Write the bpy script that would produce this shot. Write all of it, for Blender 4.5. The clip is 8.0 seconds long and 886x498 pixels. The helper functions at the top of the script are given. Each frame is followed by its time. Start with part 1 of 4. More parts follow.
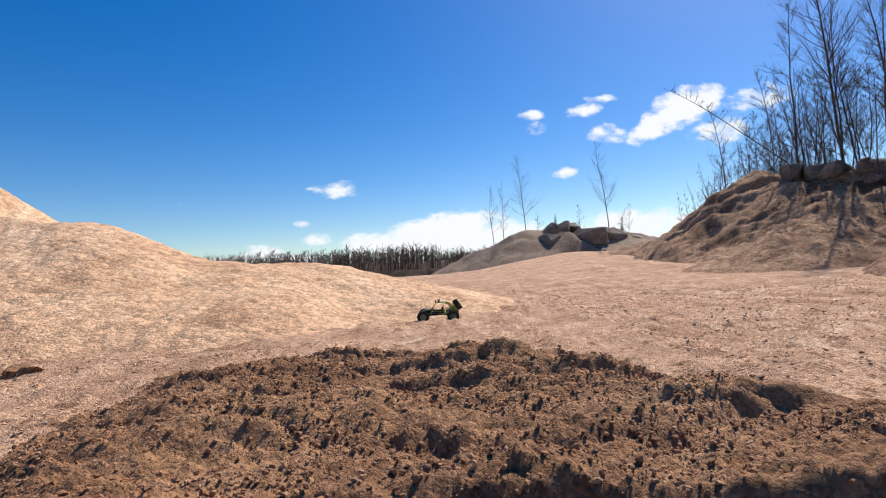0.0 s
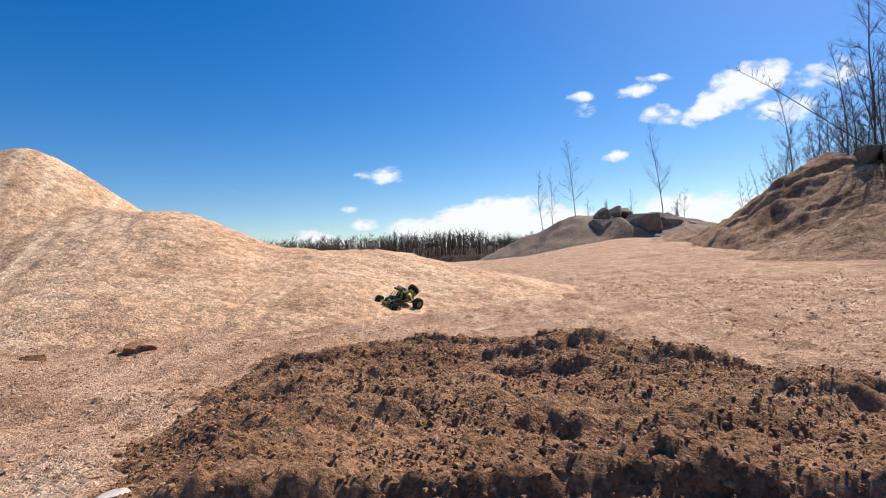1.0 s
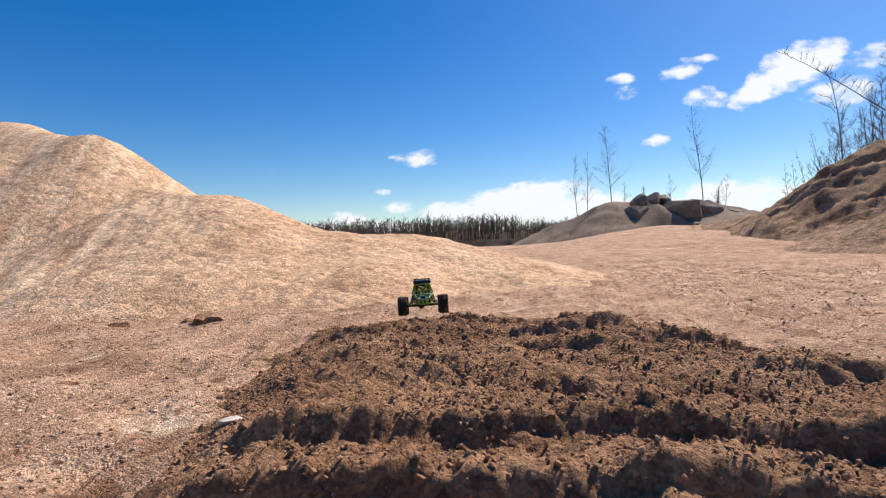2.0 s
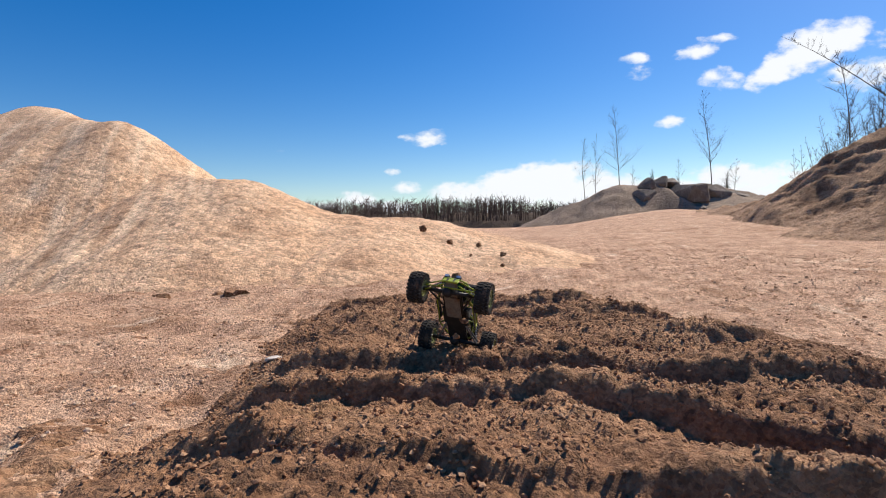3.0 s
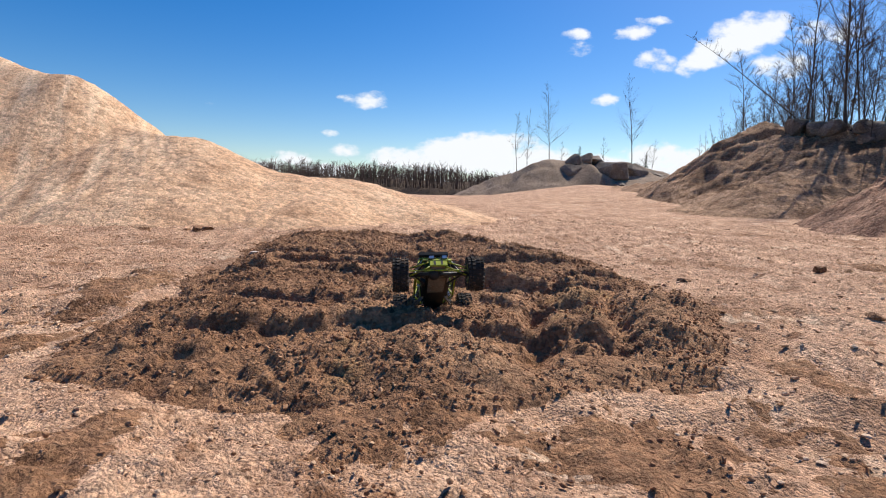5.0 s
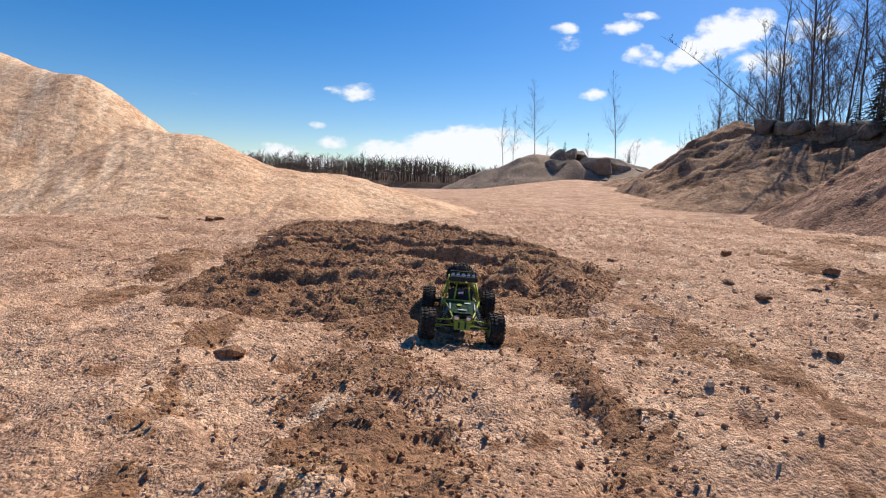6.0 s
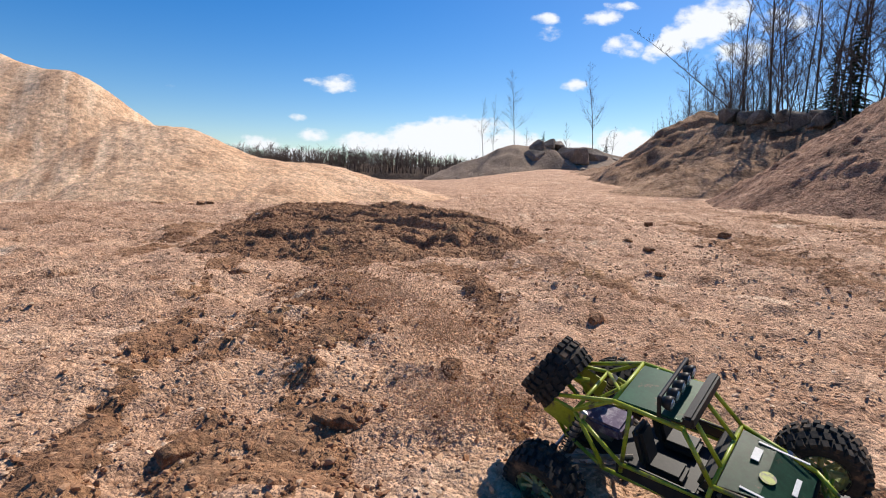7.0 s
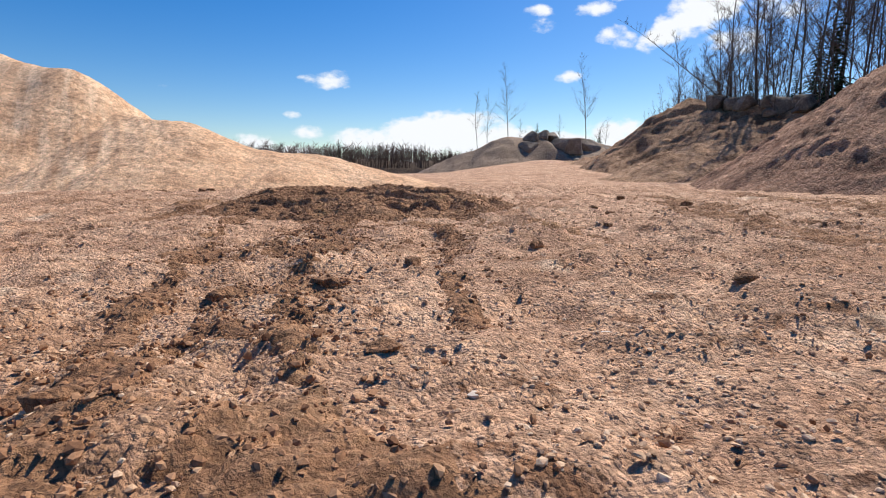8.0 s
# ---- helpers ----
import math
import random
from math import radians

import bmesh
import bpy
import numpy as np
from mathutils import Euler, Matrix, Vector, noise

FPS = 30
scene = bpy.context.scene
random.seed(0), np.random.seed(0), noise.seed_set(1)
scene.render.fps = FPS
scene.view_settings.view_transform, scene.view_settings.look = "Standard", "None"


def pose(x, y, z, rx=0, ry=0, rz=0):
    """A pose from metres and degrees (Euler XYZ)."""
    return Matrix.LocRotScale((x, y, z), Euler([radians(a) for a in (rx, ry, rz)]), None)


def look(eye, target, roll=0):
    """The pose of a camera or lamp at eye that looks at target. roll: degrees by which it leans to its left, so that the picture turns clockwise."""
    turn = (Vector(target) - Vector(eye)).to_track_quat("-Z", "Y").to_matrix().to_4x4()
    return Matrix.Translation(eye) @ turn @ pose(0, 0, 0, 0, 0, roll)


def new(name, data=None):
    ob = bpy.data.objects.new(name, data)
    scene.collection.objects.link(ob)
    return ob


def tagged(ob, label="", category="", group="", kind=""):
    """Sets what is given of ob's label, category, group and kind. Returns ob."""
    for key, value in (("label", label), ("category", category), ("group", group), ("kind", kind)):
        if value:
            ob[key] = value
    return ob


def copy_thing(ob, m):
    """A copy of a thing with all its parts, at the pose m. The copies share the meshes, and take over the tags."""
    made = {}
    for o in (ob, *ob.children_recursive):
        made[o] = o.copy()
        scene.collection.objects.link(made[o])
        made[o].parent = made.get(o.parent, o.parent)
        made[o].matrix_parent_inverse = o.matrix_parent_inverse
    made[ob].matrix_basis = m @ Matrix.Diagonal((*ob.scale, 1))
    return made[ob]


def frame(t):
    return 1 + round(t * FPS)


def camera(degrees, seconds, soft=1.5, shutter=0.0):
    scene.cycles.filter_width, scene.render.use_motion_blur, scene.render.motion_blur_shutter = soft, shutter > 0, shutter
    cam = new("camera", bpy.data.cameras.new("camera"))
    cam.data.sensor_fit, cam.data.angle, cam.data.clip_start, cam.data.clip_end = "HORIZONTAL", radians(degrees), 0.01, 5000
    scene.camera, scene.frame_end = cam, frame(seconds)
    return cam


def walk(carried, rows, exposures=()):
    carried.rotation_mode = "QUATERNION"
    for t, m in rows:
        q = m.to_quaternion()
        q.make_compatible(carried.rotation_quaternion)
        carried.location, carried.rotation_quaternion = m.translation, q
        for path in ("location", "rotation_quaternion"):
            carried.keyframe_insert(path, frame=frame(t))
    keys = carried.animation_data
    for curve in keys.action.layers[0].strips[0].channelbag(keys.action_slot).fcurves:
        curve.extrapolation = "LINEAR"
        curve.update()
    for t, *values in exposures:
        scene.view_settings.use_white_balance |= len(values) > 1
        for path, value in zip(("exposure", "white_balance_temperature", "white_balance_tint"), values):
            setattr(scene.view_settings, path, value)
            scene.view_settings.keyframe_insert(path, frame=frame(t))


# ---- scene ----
# ================= camera =================
cam = camera(81.5, 8.0, soft=1.1)
# t, x, y, z, yaw, pitch, roll
ROWS = [
    (0.0, 0.001, -0.001, 0.486, 0.00, 2.58, 3.01),
    (0.5, -0.105, -0.025, 0.499, 2.41, 1.89, 2.96),
    (1.0, -0.213, -0.115, 0.523, 5.07, 1.20, 2.66),
    (1.5, -0.232, -0.256, 0.527, 7.59, 0.40, 2.38),
    (3.0, 0.006, -0.994, 0.588, 9.68, -2.63, 0.86),
    (3.5, 0.073, -1.376, 0.544, 9.09, -4.05, 0.22),
    (4.0, 0.198, -1.774, 0.505, 7.11, -5.28, -0.70),
    (4.5, 0.344, -2.145, 0.504, 4.44, -5.89, -1.27),
    (6.0, 0.557, -3.438, 0.551, 1.49, -6.92, -2.15),
    (6.5, 0.624, -3.848, 0.543, 0.55, -7.37, -1.92),
    (7.0, 0.783, -4.241, 0.464, -0.39, -7.77, -1.58),
    (7.5, 0.890, -4.538, 0.344, -1.36, -8.25, -1.09),
    (8.0, 0.897, -4.712, 0.301, -0.83, -8.34, -0.40),
]
walk(cam, [(t, pose(x, y, z, 90 + pitch, roll, yaw)) for t, x, y, z, yaw, pitch, roll in ROWS],
     exposures=[(0.0, 0.25), (8.0, 0.25)])

# ================= sky and sun =================
SUN_AZ, SUN_EL = 39.0, 48.0      # degrees right of straight ahead, and above the horizon
sun_way = Vector((math.sin(radians(SUN_AZ)) * math.cos(radians(SUN_EL)),
                  math.cos(radians(SUN_AZ)) * math.cos(radians(SUN_EL)), math.sin(radians(SUN_EL))))
sun = new("sun", bpy.data.lights.new("sun", "SUN"))
sun.data.energy, sun.data.angle, sun.data.color = 5.0, radians(0.5), (1.0, 0.905, 0.79)
sun.matrix_world = look((0, 0, 30), Vector((0, 0, 30)) - sun_way)

world = bpy.data.worlds.new("world")
scene.world = world
world.use_nodes = True
wt = world.node_tree
wt.nodes.clear()


def wmath(op, a, b=None):
    node = wt.nodes.new("ShaderNodeMath")
    node.operation = op
    for i, v in enumerate((a, b)):
        if v is None:
            continue
        if isinstance(v, (int, float)):
            node.inputs[i].default_value = v
        else:
            wt.links.new(v, node.inputs[i])
    return node.outputs[0]


sky = wt.nodes.new("ShaderNodeTexSky")
sky.sky_type, sky.sun_disc = "NISHITA", False
sky.sun_elevation, sky.sun_rotation = radians(SUN_EL), radians(SUN_AZ)
sky.altitude, sky.air_density, sky.dust_density, sky.ozone_density = 300, 1.0, 0.5, 3.0

# Small fair-weather clouds: each is a soft ellipse in the plane of the view, y = 1, torn by noise.
coord = wt.nodes.new("ShaderNodeTexCoord")
split = wt.nodes.new("ShaderNodeSeparateXYZ")
wt.links.new(coord.outputs["Generated"], split.inputs[0])
ahead = wmath("MAXIMUM", split.outputs[1], 0.05)
cx, cz = wmath("DIVIDE", split.outputs[0], ahead), wmath("DIVIDE", split.outputs[2], ahead)
flat = wt.nodes.new("ShaderNodeCombineXYZ")
wt.links.new(cx, flat.inputs[0])
wt.links.new(wmath("MULTIPLY", cz, 1.6), flat.inputs[1])
puffs = wt.nodes.new("ShaderNodeTexNoise")
puffs.inputs["Scale"].default_value, puffs.inputs["Detail"].default_value, puffs.inputs["Roughness"].default_value = 26.0, 6.0, 0.55
wt.links.new(flat.outputs[0], puffs.inputs["Vector"])
# x, z, half width, half height, weight, slant
CLOUDS = [
    (-0.197, 0.172, 0.040, 0.016, 1.0, 0.0), (-0.235, 0.176, 0.03, 0.006, 0.6, 0.0),
    (0.251, 0.181, 0.026, 0.012, 1.0, 0.0),
    (0.300, 0.305, 0.036, 0.016, 0.9, 0.1), (0.328, 0.325, 0.034, 0.010, 0.8, 0.0),
    (0.325, 0.257, 0.030, 0.018, 0.9, 0.1), (0.350, 0.249, 0.030, 0.016, 0.9, 0.0),
    (0.192, 0.299, 0.028, 0.012, 0.9, 0.0), (0.194, 0.275, 0.026, 0.016, 0.8, 0.0),
    (0.425, 0.265, 0.050, 0.026, 1.2, 0.55), (0.490, 0.300, 0.075, 0.036, 1.3, 0.30),
    (0.560, 0.250, 0.060, 0.028, 0.9, 0.1), (0.640, 0.310, 0.080, 0.030, 0.8, 0.1),
    (-0.275, 0.108, 0.018, 0.009, 0.9, 0.0), (-0.240, 0.076, 0.034, 0.013, 1.0, 0.0),
    (-0.350, 0.055, 0.050, 0.018, 1.0, 0.0), (-0.440, 0.030, 0.090, 0.026, 1.0, 0.0),
    (-0.280, 0.035, 0.080, 0.018, 1.0, 0.0), (-0.130, 0.062, 0.080, 0.022, 1.1, 0.05),
    (0.000, 0.075, 0.110, 0.036, 1.5, 0.1), (0.110, 0.055, 0.110, 0.036, 1.4, 0.0),
    (0.250, 0.045, 0.130, 0.036, 1.3, 0.0), (0.370, 0.060, 0.100, 0.044, 1.2, 0.0),
    (0.500, 0.060, 0.120, 0.040, 1.0, 0.0), (-0.12, 0.015, 0.40, 0.018, 1.0, 0.0), (0.35, 0.015, 0.40, 0.030, 1.2, 0.0),
    (-0.46, 0.16, 0.06, 0.006, 0.35, 0.0), (-0.30, 0.235, 0.022, 0.006, 0.3, 0.0),
]
total = None
for x0, z0, a, b, weight, slant in CLOUDS:
    dx = wmath("SUBTRACT", cx, x0)
    dz = wmath("SUBTRACT", wmath("SUBTRACT", cz, z0), wmath("MULTIPLY", dx, slant))
    ex, ez = wmath("DIVIDE", dx, a), wmath("DIVIDE", dz, b)
    r2 = wmath("ADD", wmath("MULTIPLY", ex, ex), wmath("MULTIPLY", ez, ez))
    one = wmath("MULTIPLY", wmath("MAXIMUM", wmath("SUBTRACT", 1.0, wmath("MULTIPLY", r2, 0.45)), 0.0), weight)
    total = one if total is None else wmath("MAXIMUM", total, one)
torn = wmath("ADD", total, wmath("MULTIPLY", wmath("SUBTRACT", puffs.outputs["Fac"], 0.5), 1.7))
soft_edge = wt.nodes.new("ShaderNodeMapRange")
soft_edge.interpolation_type = "SMOOTHSTEP"
soft_edge.inputs["From Min"].default_value, soft_edge.inputs["From Max"].default_value = 0.45, 1.05
wt.links.new(torn, soft_edge.inputs["Value"])
gate = wmath("MULTIPLY", soft_edge.outputs[0], wmath("GREATER_THAN", total, 0.001))
gate = wmath("MULTIPLY", gate, wmath("GREATER_THAN", split.outputs[1], 0.06))
sky_light, cloud_light = wt.nodes.new("ShaderNodeBackground"), wt.nodes.new("ShaderNodeBackground")
tone = wt.nodes.new("ShaderNodeHueSaturation")
tone.inputs["Saturation"].default_value, tone.inputs["Hue"].default_value = 1.46, 0.508
wt.links.new(sky.outputs[0], tone.inputs["Color"])
wt.links.new(tone.outputs[0], sky_light.inputs["Color"])
sky_light.inputs["Strength"].default_value = 0.103
cloud_light.inputs["Color"].default_value = (0.93, 0.96, 1.0, 1)
cloud_light.inputs["Strength"].default_value = 0.86
blend_sky, world_out = wt.nodes.new("ShaderNodeMixShader"), wt.nodes.new("ShaderNodeOutputWorld")
wt.links.new(gate, blend_sky.inputs[0])
wt.links.new(sky_light.outputs[0], blend_sky.inputs[1])
wt.links.new(cloud_light.outputs[0], blend_sky.inputs[2])
wt.links.new(blend_sky.outputs[0], world_out.inputs["Surface"])

# ================= materials =================
def material(name, colours, scale=6.0, fine=60.0, roughness=0.9, bump=0.4, bump_size=0.01, metallic=0.0, spots=None, specular=0.3, stones=0.0, stone_mix=0.6, crumble=0.0, streaks=None):
    """A worn surface: a ramp of colours over two scales of noise, with fine relief.
    spots: (colour, scale, threshold, softness) of stains with a shape of their own.
    crumble: lumps to the metre of a rough broken relief. streaks: (colour, across x, across y, x where they begin, x where they are full) of run-off lines."""
    m = bpy.data.materials.new(name)
    m.use_nodes = True
    nt = m.node_tree
    b = nt.nodes["Principled BSDF"]
    tc = nt.nodes.new("ShaderNodeTexCoord")

    def noise_node(size, detail=5.0, rough=0.6):
        n = nt.nodes.new("ShaderNodeTexNoise")
        n.inputs["Scale"].default_value, n.inputs["Detail"].default_value, n.inputs["Roughness"].default_value = size, detail, rough
        nt.links.new(tc.outputs["Object"], n.inputs["Vector"])
        return n.outputs["Fac"]

    big, small = noise_node(scale), noise_node(fine, 4.0, 0.7)
    mixed = nt.nodes.new("ShaderNodeMath")
    mixed.operation = "ADD"
    half = nt.nodes.new("ShaderNodeMath")
    half.operation = "MULTIPLY_ADD"
    nt.links.new(big, half.inputs[0])
    half.inputs[1].default_value, half.inputs[2].default_value = 0.55, -0.02
    part_small = nt.nodes.new("ShaderNodeMath")
    part_small.operation = "MULTIPLY"
    nt.links.new(small, part_small.inputs[0])
    part_small.inputs[1].default_value = 0.5
    nt.links.new(half.outputs[0], mixed.inputs[0])
    nt.links.new(part_small.outputs[0], mixed.inputs[1])
    ramp = nt.nodes.new("ShaderNodeValToRGB")
    ramp.color_ramp.elements[0].position, ramp.color_ramp.elements[1].position = 0.33, 0.70
    ramp.color_ramp.elements[0].color = (*colours[0], 1)
    ramp.color_ramp.elements[1].color = (*colours[-1], 1)
    for i, c in enumerate(colours[1:-1]):
        e = ramp.color_ramp.elements.new(0.33 + 0.37 * (i + 1) / (len(colours) - 1))
        e.color = (*c, 1)
    nt.links.new(mixed.outputs[0], ramp.inputs[0])
    colour = ramp.outputs[0]
    if spots:
        for c, size, start, soft in (spots if isinstance(spots, list) else [spots]):
            edge = nt.nodes.new("ShaderNodeMapRange")
            edge.inputs["From Min"].default_value, edge.inputs["From Max"].default_value = start, start + soft
            nt.links.new(noise_node(size, 6.0, 0.62), edge.inputs["Value"])
            stain = nt.nodes.new("ShaderNodeMix")
            stain.data_type = "RGBA"
            nt.links.new(edge.outputs[0], stain.inputs["Factor"])
            nt.links.new(colour, stain.inputs["A"])
            stain.inputs["B"].default_value = (*c, 1)
            colour = stain.outputs["Result"]
    if streaks:
        c, ax, ay, begin, full = streaks
        across = nt.nodes.new("ShaderNodeVectorMath")
        across.operation = "DOT_PRODUCT"
        nt.links.new(tc.outputs["Object"], across.inputs[0])
        across.inputs[1].default_value = (ax, ay, 0.0)
        place = nt.nodes.new("ShaderNodeSeparateXYZ")
        nt.links.new(tc.outputs["Object"], place.inputs[0])
        line = nt.nodes.new("ShaderNodeCombineXYZ")
        nt.links.new(across.outputs["Value"], line.inputs[0])
        slow = nt.nodes.new("ShaderNodeMath")
        slow.operation = "MULTIPLY"
        nt.links.new(place.outputs[2], slow.inputs[0])
        slow.inputs[1].default_value = 0.22
        nt.links.new(slow.outputs[0], line.inputs[1])
        runs = nt.nodes.new("ShaderNodeTexNoise")
        runs.inputs["Scale"].default_value, runs.inputs["Detail"].default_value, runs.inputs["Roughness"].default_value = 3.2, 6.0, 0.62
        nt.links.new(line.outputs[0], runs.inputs["Vector"])
        edge = nt.nodes.new("ShaderNodeMapRange")
        edge.inputs["From Min"].default_value, edge.inputs["From Max"].default_value = 0.47, 0.66
        nt.links.new(runs.outputs["Fac"], edge.inputs["Value"])
        where = nt.nodes.new("ShaderNodeMapRange")
        where.inputs["From Min"].default_value, where.inputs["From Max"].default_value = begin, full
        nt.links.new(place.outputs[0], where.inputs["Value"])
        amount = nt.nodes.new("ShaderNodeMath")
        amount.operation = "MULTIPLY"
        nt.links.new(edge.outputs[0], amount.inputs[0])
        nt.links.new(where.outputs[0], amount.inputs[1])
        wash = nt.nodes.new("ShaderNodeMix")
        wash.data_type = "RGBA"
        nt.links.new(amount.outputs[0], wash.inputs["Factor"])
        nt.links.new(colour, wash.inputs["A"])
        wash.inputs["B"].default_value = (*c, 1)
        colour = wash.outputs["Result"]
    pebble = None
    if stones:
        # stones of two sizes: each cell has its own shade and a rounded top
        tops, shades = [], []
        for size in (stones, stones * 0.37):
            cell = nt.nodes.new("ShaderNodeTexVoronoi")
            cell.inputs["Scale"].default_value, cell.inputs["Randomness"].default_value = size, 1.0
            nt.links.new(tc.outputs["Object"], cell.inputs["Vector"])
            tops.append(cell.outputs["Distance"])
            shade = nt.nodes.new("ShaderNodeSeparateColor")
            nt.links.new(cell.outputs["Color"], shade.inputs[0])
            shades.append(shade.outputs[0])
        add = nt.nodes.new("ShaderNodeMath")
        add.operation = "ADD"
        nt.links.new(shades[0], add.inputs[0])
        nt.links.new(shades[1], add.inputs[1])
        span = nt.nodes.new("ShaderNodeMapRange")
        span.inputs["From Min"].default_value, span.inputs["From Max"].default_value = 0.3, 1.7
        span.inputs["To Min"].default_value, span.inputs["To Max"].default_value = 1 - stone_mix, 1 + stone_mix * 0.7
        nt.links.new(add.outputs[0], span.inputs["Value"])
        tint = nt.nodes.new("ShaderNodeVectorMath")
        tint.operation = "SCALE"
        nt.links.new(colour, tint.inputs[0])
        nt.links.new(span.outputs[0], tint.inputs["Scale"])
        colour = tint.outputs[0]
        low = nt.nodes.new("ShaderNodeMath")
        low.operation = "ADD"
        nt.links.new(tops[0], low.inputs[0])
        nt.links.new(tops[1], low.inputs[1])
        pebble = nt.nodes.new("ShaderNodeMath")
        pebble.operation = "MULTIPLY"
        nt.links.new(low.outputs[0], pebble.inputs[0])
        pebble.inputs[1].default_value = -0.55
    nt.links.new(colour, b.inputs["Base Color"])
    b.inputs["Roughness"].default_value, b.inputs["Metallic"].default_value = roughness, metallic
    b.inputs["Specular IOR Level"].default_value = specular
    if bump:
        relief = nt.nodes.new("ShaderNodeBump")
        relief.inputs["Strength"].default_value, relief.inputs["Distance"].default_value = bump, bump_size
        height = small
        if pebble:
            both_heights = nt.nodes.new("ShaderNodeMath")
            both_heights.operation = "ADD"
            nt.links.new(small, both_heights.inputs[0])
            nt.links.new(pebble.outputs[0], both_heights.inputs[1])
            height = both_heights.outputs[0]
        if crumble:
            broken = nt.nodes.new("ShaderNodeMath")
            broken.operation = "MULTIPLY_ADD"
            nt.links.new(noise_node(crumble, 8.0, 0.72), broken.inputs[0])
            broken.inputs[1].default_value = 1.7
            nt.links.new(height, broken.inputs[2])
            height = broken.outputs[0]
        nt.links.new(height, relief.inputs["Height"])
        nt.links.new(relief.outputs[0], b.inputs["Normal"])
    return m


gravel = material("gravel", [(0.27, 0.142, 0.082), (0.59, 0.362, 0.225), (0.79, 0.545, 0.365)], 3.0, 75.0, 0.95, 0.85, 0.015,
                  spots=[((0.34, 0.180, 0.095), 0.9, 0.53, 0.16), ((0.27, 0.138, 0.072), 7.0, 0.575, 0.07), ((0.22, 0.112, 0.060), 34.0, 0.60, 0.05), ((0.82, 0.62, 0.43), 1.7, 0.60, 0.10)],
                  stones=130, stone_mix=0.42, crumble=17)
hill_gravel = material("hill_gravel", [(0.42, 0.235, 0.130), (0.66, 0.42, 0.250), (0.78, 0.55, 0.36)], 1.1, 40.0, 0.95, 0.6, 0.022,
                       spots=((0.44, 0.25, 0.135), 0.8, 0.56, 0.14), stones=48, stone_mix=0.42, crumble=9, streaks=((0.80, 0.57, 0.37), 0.86, 0.50, -3.6, -5.0))
bank_earth = material("bank_earth", [(0.18, 0.098, 0.053), (0.41, 0.248, 0.144), (0.62, 0.41, 0.255)], 0.7, 20.0, 0.95, 0.8, 0.05,
                      spots=((0.17, 0.088, 0.046), 0.55, 0.53, 0.10), stones=34, stone_mix=0.45, crumble=5)
red_earth = material("red_earth", [(0.15, 0.074, 0.044), (0.36, 0.20, 0.125), (0.55, 0.35, 0.23)], 1.0, 22.0, 0.95, 0.8, 0.05,
                     spots=((0.13, 0.062, 0.038), 0.9, 0.52, 0.10), stones=26, stone_mix=0.45, crumble=6)
topsoil = material("topsoil", [(0.16, 0.074, 0.037), (0.335, 0.178, 0.092), (0.49, 0.295, 0.165)], 2.2, 60.0, 0.95, 0.8, 0.014,
                   spots=((0.42, 0.255, 0.115), 1.5, 0.60, 0.12), stones=95, stone_mix=0.45, crumble=30)
far_earth = material("far_earth", [(0.11, 0.078, 0.055), (0.26, 0.19, 0.135), (0.44, 0.33, 0.235)], 0.3, 6.0, 0.95, 0.8, 0.2)
boulder_rock = material("boulder_rock", [(0.07, 0.056, 0.045), (0.19, 0.152, 0.12), (0.38, 0.31, 0.245)], 1.2, 14.0, 0.9, 0.8, 0.08,
                        spots=((0.30, 0.25, 0.20), 1.7, 0.60, 0.08))
bark = material("grey_bark", [(0.045, 0.036, 0.03), (0.10, 0.082, 0.07), (0.21, 0.18, 0.155)], 2.0, 22.0, 0.95, 0.6, 0.01)
twig_bark = material("twig_bark", [(0.05, 0.034, 0.028), (0.09, 0.064, 0.053), (0.15, 0.11, 0.095)], 2.0, 22.0, 0.95, 0.2, 0.005)
needles = material("spruce_needles", [(0.012, 0.022, 0.010), (0.028, 0.048, 0.020), (0.055, 0.080, 0.035)], 2.0, 18.0, 0.9, 0.4, 0.02)
brush = material("dry_brush", [(0.04, 0.027, 0.019), (0.085, 0.058, 0.040), (0.15, 0.105, 0.07)], 0.4, 4.0, 0.95, 0.9, 0.3)


# ================= relief of the ground =================
RNG = np.random.RandomState(7)
PERM = RNG.permutation(512)
GRAD = np.stack([np.cos(np.linspace(0, 2 * np.pi, 64, False)), np.sin(np.linspace(0, 2 * np.pi, 64, False))], 1)


def perlin(x, y):
    """Gradient noise on arrays, about -0.7 to 0.7."""
    xi, yi = np.floor(x).astype(int), np.floor(y).astype(int)
    xf, yf = x - xi, y - yi

    def corner(i, j):
        g = GRAD[PERM[(PERM[(xi + i) % 512] + yi + j) % 512] % 64]
        return g[..., 0] * (xf - i) + g[..., 1] * (yf - j)

    u, v = xf ** 3 * (xf * (6 * xf - 15) + 10), yf ** 3 * (yf * (6 * yf - 15) + 10)
    a = corner(0, 0) * (1 - u) + corner(1, 0) * u
    b = corner(0, 1) * (1 - u) + corner(1, 1) * u
    return a * (1 - v) + b * v


def fbm(x, y, octaves=4, gain=0.5):
    total, amp = 0.0, 1.0
    for k in range(octaves):
        total = total + amp * perlin(x * 2 ** k + 17.3 * k, y * 2 ** k + 9.1 * k)
        amp *= gain
    return total


def step(a, b, v):
    u = np.clip((v - a) / (b - a), 0, 1)
    return u * u * (3 - 2 * u)


